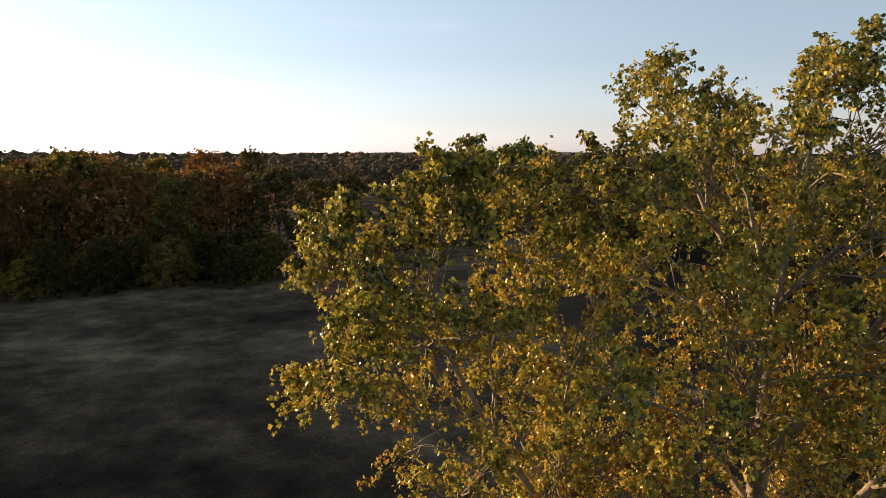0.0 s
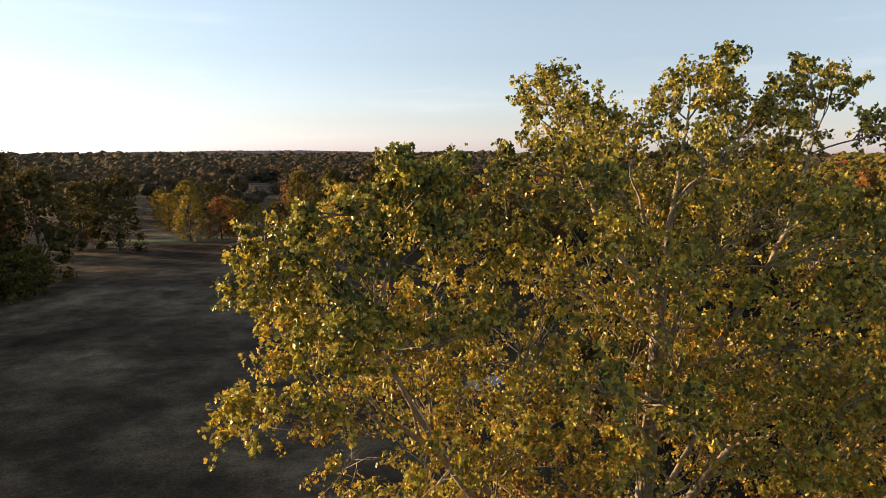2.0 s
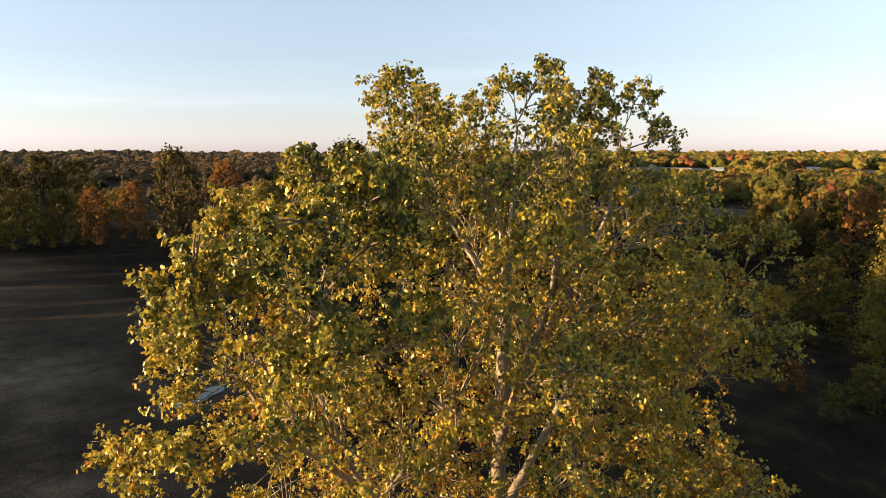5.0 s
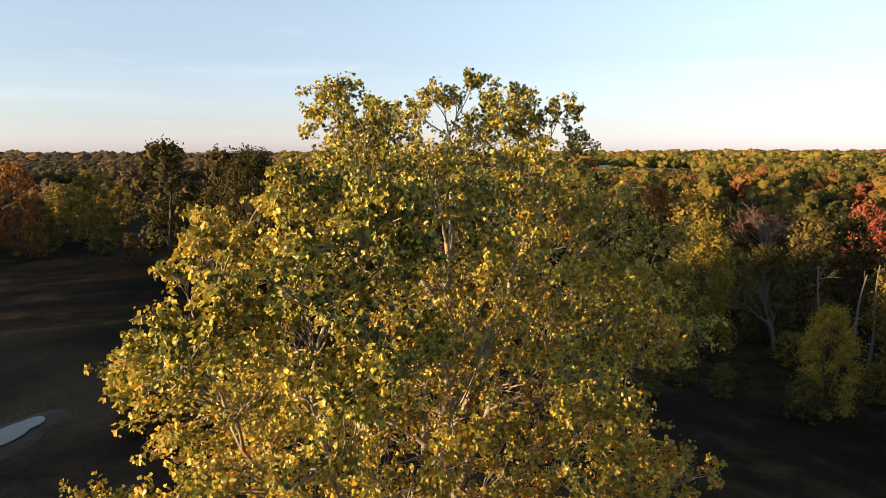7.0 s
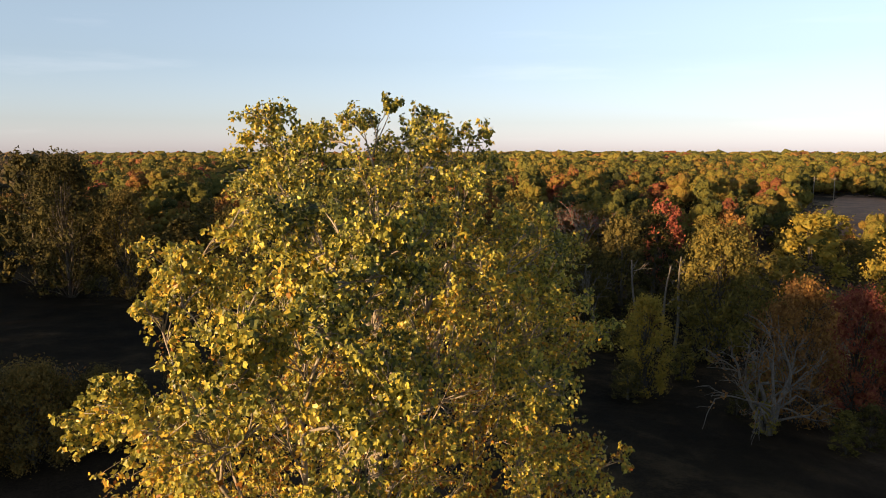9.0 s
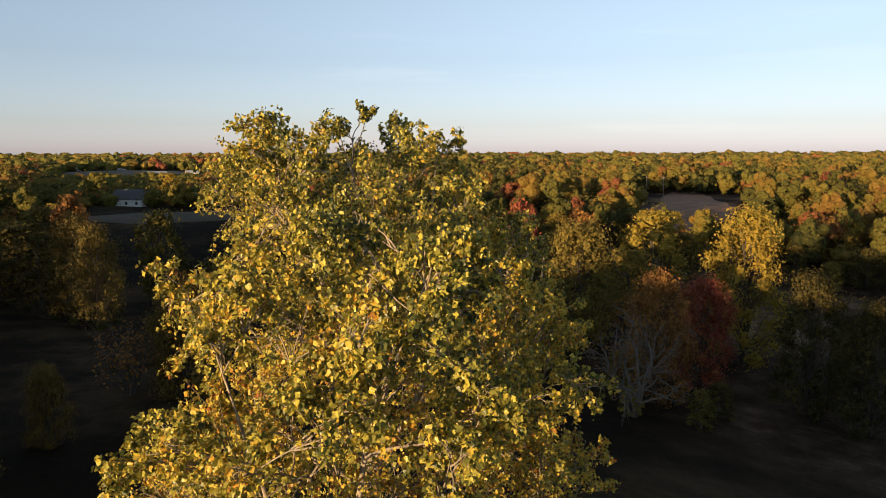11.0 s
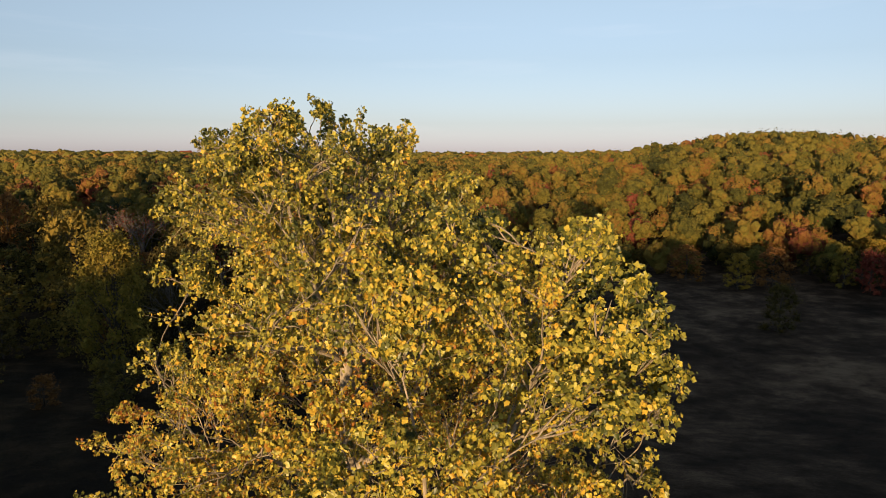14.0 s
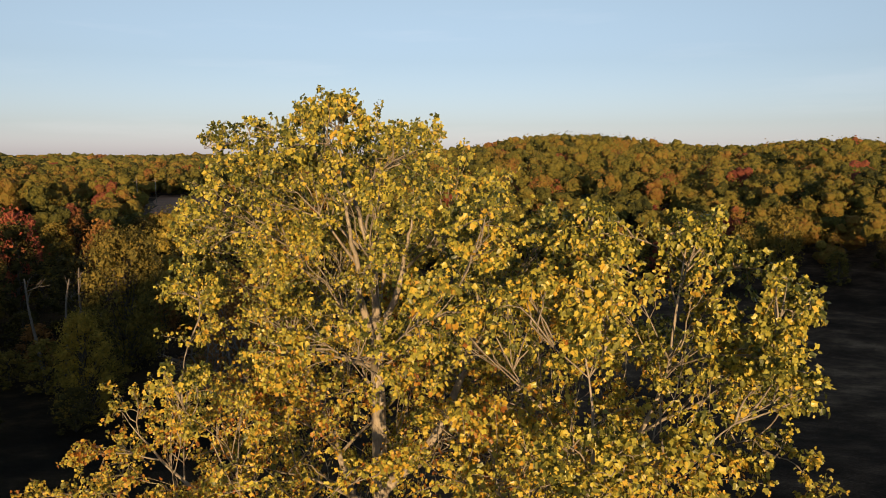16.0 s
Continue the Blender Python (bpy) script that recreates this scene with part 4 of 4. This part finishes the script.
WATER = plain_material("still_pond_water", (0.02, 0.022, 0.02), 0.04)
MUD = plain_material("dry_mud", (0.040, 0.027, 0.017), 0.95, 0, 0.35, 0.8)
SOIL = plain_material("turned_red_soil", (0.20, 0.095, 0.05), 0.95, 0, 0.4, 0.15)
HAY = plain_material("dry_hay_meadow", (0.042, 0.030, 0.014), 0.95, 0, 0.35, 0.2)
STUBBLE = plain_material("pale_stubble", (0.12, 0.092, 0.058), 0.95, 0, 0.25, 0.05)
# dry russet plants, with the strip of low sun on them painted in
RUSSET_SUNLIT = plain_material("russet_weeds", (0.17, 0.09, 0.042), 0.95, 0, 0.5, 0.5)
MEADOW = plain_material("green_meadow", (0.10, 0.12, 0.035), 0.95, 0, 0.35, 0.2)
ROOF = plain_material("dark_shingle", (0.05, 0.05, 0.055), 0.8, 0, 0.2, 2.0)
PALE_ROOF = plain_material("pale_sheet_roof", (0.36, 0.36, 0.37), 0.6, 0, 0.1, 1.0)
SIDING = plain_material("white_siding", (0.55, 0.55, 0.53), 0.6, 0, 0.06, 1.0)
PANE = plain_material("window_pane", (0.03, 0.035, 0.04), 0.08)
POLE_WOOD = plain_material("weathered_pole_wood", (0.20, 0.16, 0.12), 0.9, 0, 0.25, 4.0)
RNG = np.random.default_rng(51)


def sheet(name, label, cx, cy, rx, ry, turn, material, lift=0.05, level=None, ragged=0.12, rings=10, seg=40, inner=0.0, kind="structure", category="field"):
    """A patch that lies on the ground, or level water."""
    a = np.linspace(0, 2 * np.pi, seg, endpoint=False)
    edge = 1 + ragged * (np.sin(2 * a + 1.3) * 0.6 + np.sin(3 * a + cx) * 0.4 + np.sin(7 * a) * 0.15)
    f = np.linspace(inner, 1, rings)[:, None]
    ex, ey = f * edge[None] * np.cos(a)[None] * rx, f * edge[None] * np.sin(a)[None] * ry
    c, s = math.cos(radians(turn)), math.sin(radians(turn))
    x, y = cx + ex * c - ey * s, cy + ex * s + ey * c
    z = ground_height(x, y) + lift * (1 - f ** 6) if level is None else np.full_like(x, level)
    v = np.stack([x, y, z], -1).reshape(-1, 3)
    i, j = np.meshgrid(np.arange(rings - 1), np.arange(seg), indexing="ij")
    j2 = (j + 1) % seg
    quads = np.stack([i * seg + j, (i + 1) * seg + j, (i + 1) * seg + j2, i * seg + j2], -1).reshape(-1)
    tagged(new(name, mesh_from(name, v, quads, np.full((rings - 1) * seg, 4), material, True)), label, category, kind=kind)


pond_z = float(ground_height(20.8, 59.4)) + 0.35
sheet("pond_bank", "dry pale mud round a small farm pond", 20.8, 59.4, 4.4, 3.0, 20, MUD, 0.3, None, 0.30, category="ground")
sheet("water", "small still farm pond that mirrors the sky", 20.8, 59.4, 2.6, 1.5, 20, WATER, 0, pond_z + 0.05, 0.30, category="pond")

# ---- fields among the woods ----
sheet("field", "ploughed reddish field between woods", 290, -71, 78, 17, -15, SOIL, 0.15, None, 0.35)
sheet("field", "pale stubble field far off between woods", 667, 185, 70, 48, 15, STUBBLE, 1.5)
sheet("field", "grey-green fields beside farm buildings far off", 690, 385, 240, 66, 28, HAY, 1.5, None, 0.12, 24)
sheet("field", "green meadow strip at the pasture's far edge", -14, 181, 16, 4, 0, MEADOW, 0.15)
sheet("field", "russet strip along the pasture's far edge, low sun painted on dry plants", 14, 185, 22, 1.5, 52, RUSSET_SUNLIT, 0.25, None, 0.5)
sheet("field", "dry meadow in front of the house", 224, 119, 15, 30, 28, HAY, 0.3)


# ---- buildings and poles ----
def box(b, x0, x1, y0, y1, z0, z1):
    v = [(x, y, z) for z in (z0, z1) for x, y in ((x0, y0), (x1, y0), (x1, y1), (x0, y1))]
    b.add(v, [0, 3, 2, 1, 4, 5, 6, 7, 0, 1, 5, 4, 1, 2, 6, 5, 2, 3, 7, 6, 3, 0, 4, 7], [4] * 6)


def gabled(name, label, x, y, turn, length, width, eaves, ridge, roof_material, windows):
    ob = tagged(new(name), label, "building")
    ob.location, ob.rotation_euler = (x, y, float(ground_height(x, y)) - 0.2), (0, 0, radians(turn))
    hl, hw = length / 2, width / 2
    b = Builder()
    v = [(sx * hl, sy * hw, z) for sx in (-1, 1) for sy, z in ((-1, 0), (1, 0), (1, eaves), (0, ridge - 0.12), (-1, eaves))]
    v = [(p[0], p[1] if k % 5 != 3 else 0, p[2]) for k, p in enumerate(v)]
    b.add(v, [0, 4, 3, 2, 1, 5, 6, 7, 8, 9, 0, 5, 9, 4, 1, 2, 7, 6], [5, 5, 4, 4])
    part("wall", b.mesh("wall", SIDING, False), ob, "white boarded walls")
    for side in (-1, 1):
        b = Builder()
        o, t = 0.4, 0.18
        drop = (ridge - eaves) / hw * o
        prof = [(side * (hw + o), eaves - drop), (0, ridge), (0, ridge + t), (side * (hw + o), eaves - drop + t)]
        v = [(sx * (hl + o), p[0], p[1]) for sx in (-1, 1) for p in prof]
        b.add(v, [0, 1, 2, 3, 7, 6, 5, 4, 0, 4, 5, 1, 1, 5, 6, 2, 2, 6, 7, 3, 3, 7, 4, 0], [4] * 6)
        part("roof", b.mesh("roof", roof_material, False), ob)
    for k in range(windows):
        for side in (-1, 1):
            cx = (k + 0.5) / windows * length - hl
            frame_b, pane_b = Builder(), Builder()
            ya, yb = sorted((side * hw, side * (hw + 0.06)))
            box(frame_b, cx - 0.6, cx + 0.6, ya, yb, 0.9, 2.2)
            ya, yb = sorted((side * (hw + 0.06), side * (hw + 0.09)))
            box(pane_b, cx - 0.48, cx + 0.48, ya, yb, 1.0, 2.1)
            win = part("window", frame_b.mesh("window", SIDING, False), ob)
            part("pane", pane_b.mesh("pane", PANE, False), win)
    return ob


gabled("house", "white house with a dark gabled roof among trees", 269, 156, -92, 13, 9, 3.2, 6.8, ROOF, 3)
gabled("shed", "small white shed half hidden by trees", -16, 240, 10, 3.2, 2.6, 3.0, 4.0, PALE_ROOF, 1)
gabled("barn", "grey-roofed barn beside the ploughed field", 308, -45, 70, 14, 8, 2.6, 4.4, PALE_ROOF, 2)
for k, (x, y, turn, length) in enumerate(((572, 294, -50, 17), (590, 270, -60, 10), (905, 505, -60, 22), (880, 540, -55, 18), (660, 215, -70, 12))):
    gabled("farm_building", "long white farm building far off", x, y, turn, length, 9, 2.8, 4.6, PALE_ROOF, 3)
for x, y in ((316, -58.5), (315.5, -66.0)):
    ob = tagged(new("utility_pole"), "wooden utility pole with a cross-arm", "pole", "utility poles by the field")
    ob.location = (x, y, float(ground_height(x, y)) - 0.3)
    b = Builder()
    b.tube([(0, 0, 0), (0, 0, 5), (0, 0, 11)], [0.2, 0.17, 0.13], 8)
    part("post", b.mesh("post", POLE_WOOD), ob)
    b = Builder()
    box(b, -0.06, 0.06, -1.2, 1.2, 9.9, 10.05)
    part("arm", b.mesh("arm", POLE_WOOD, False), ob)
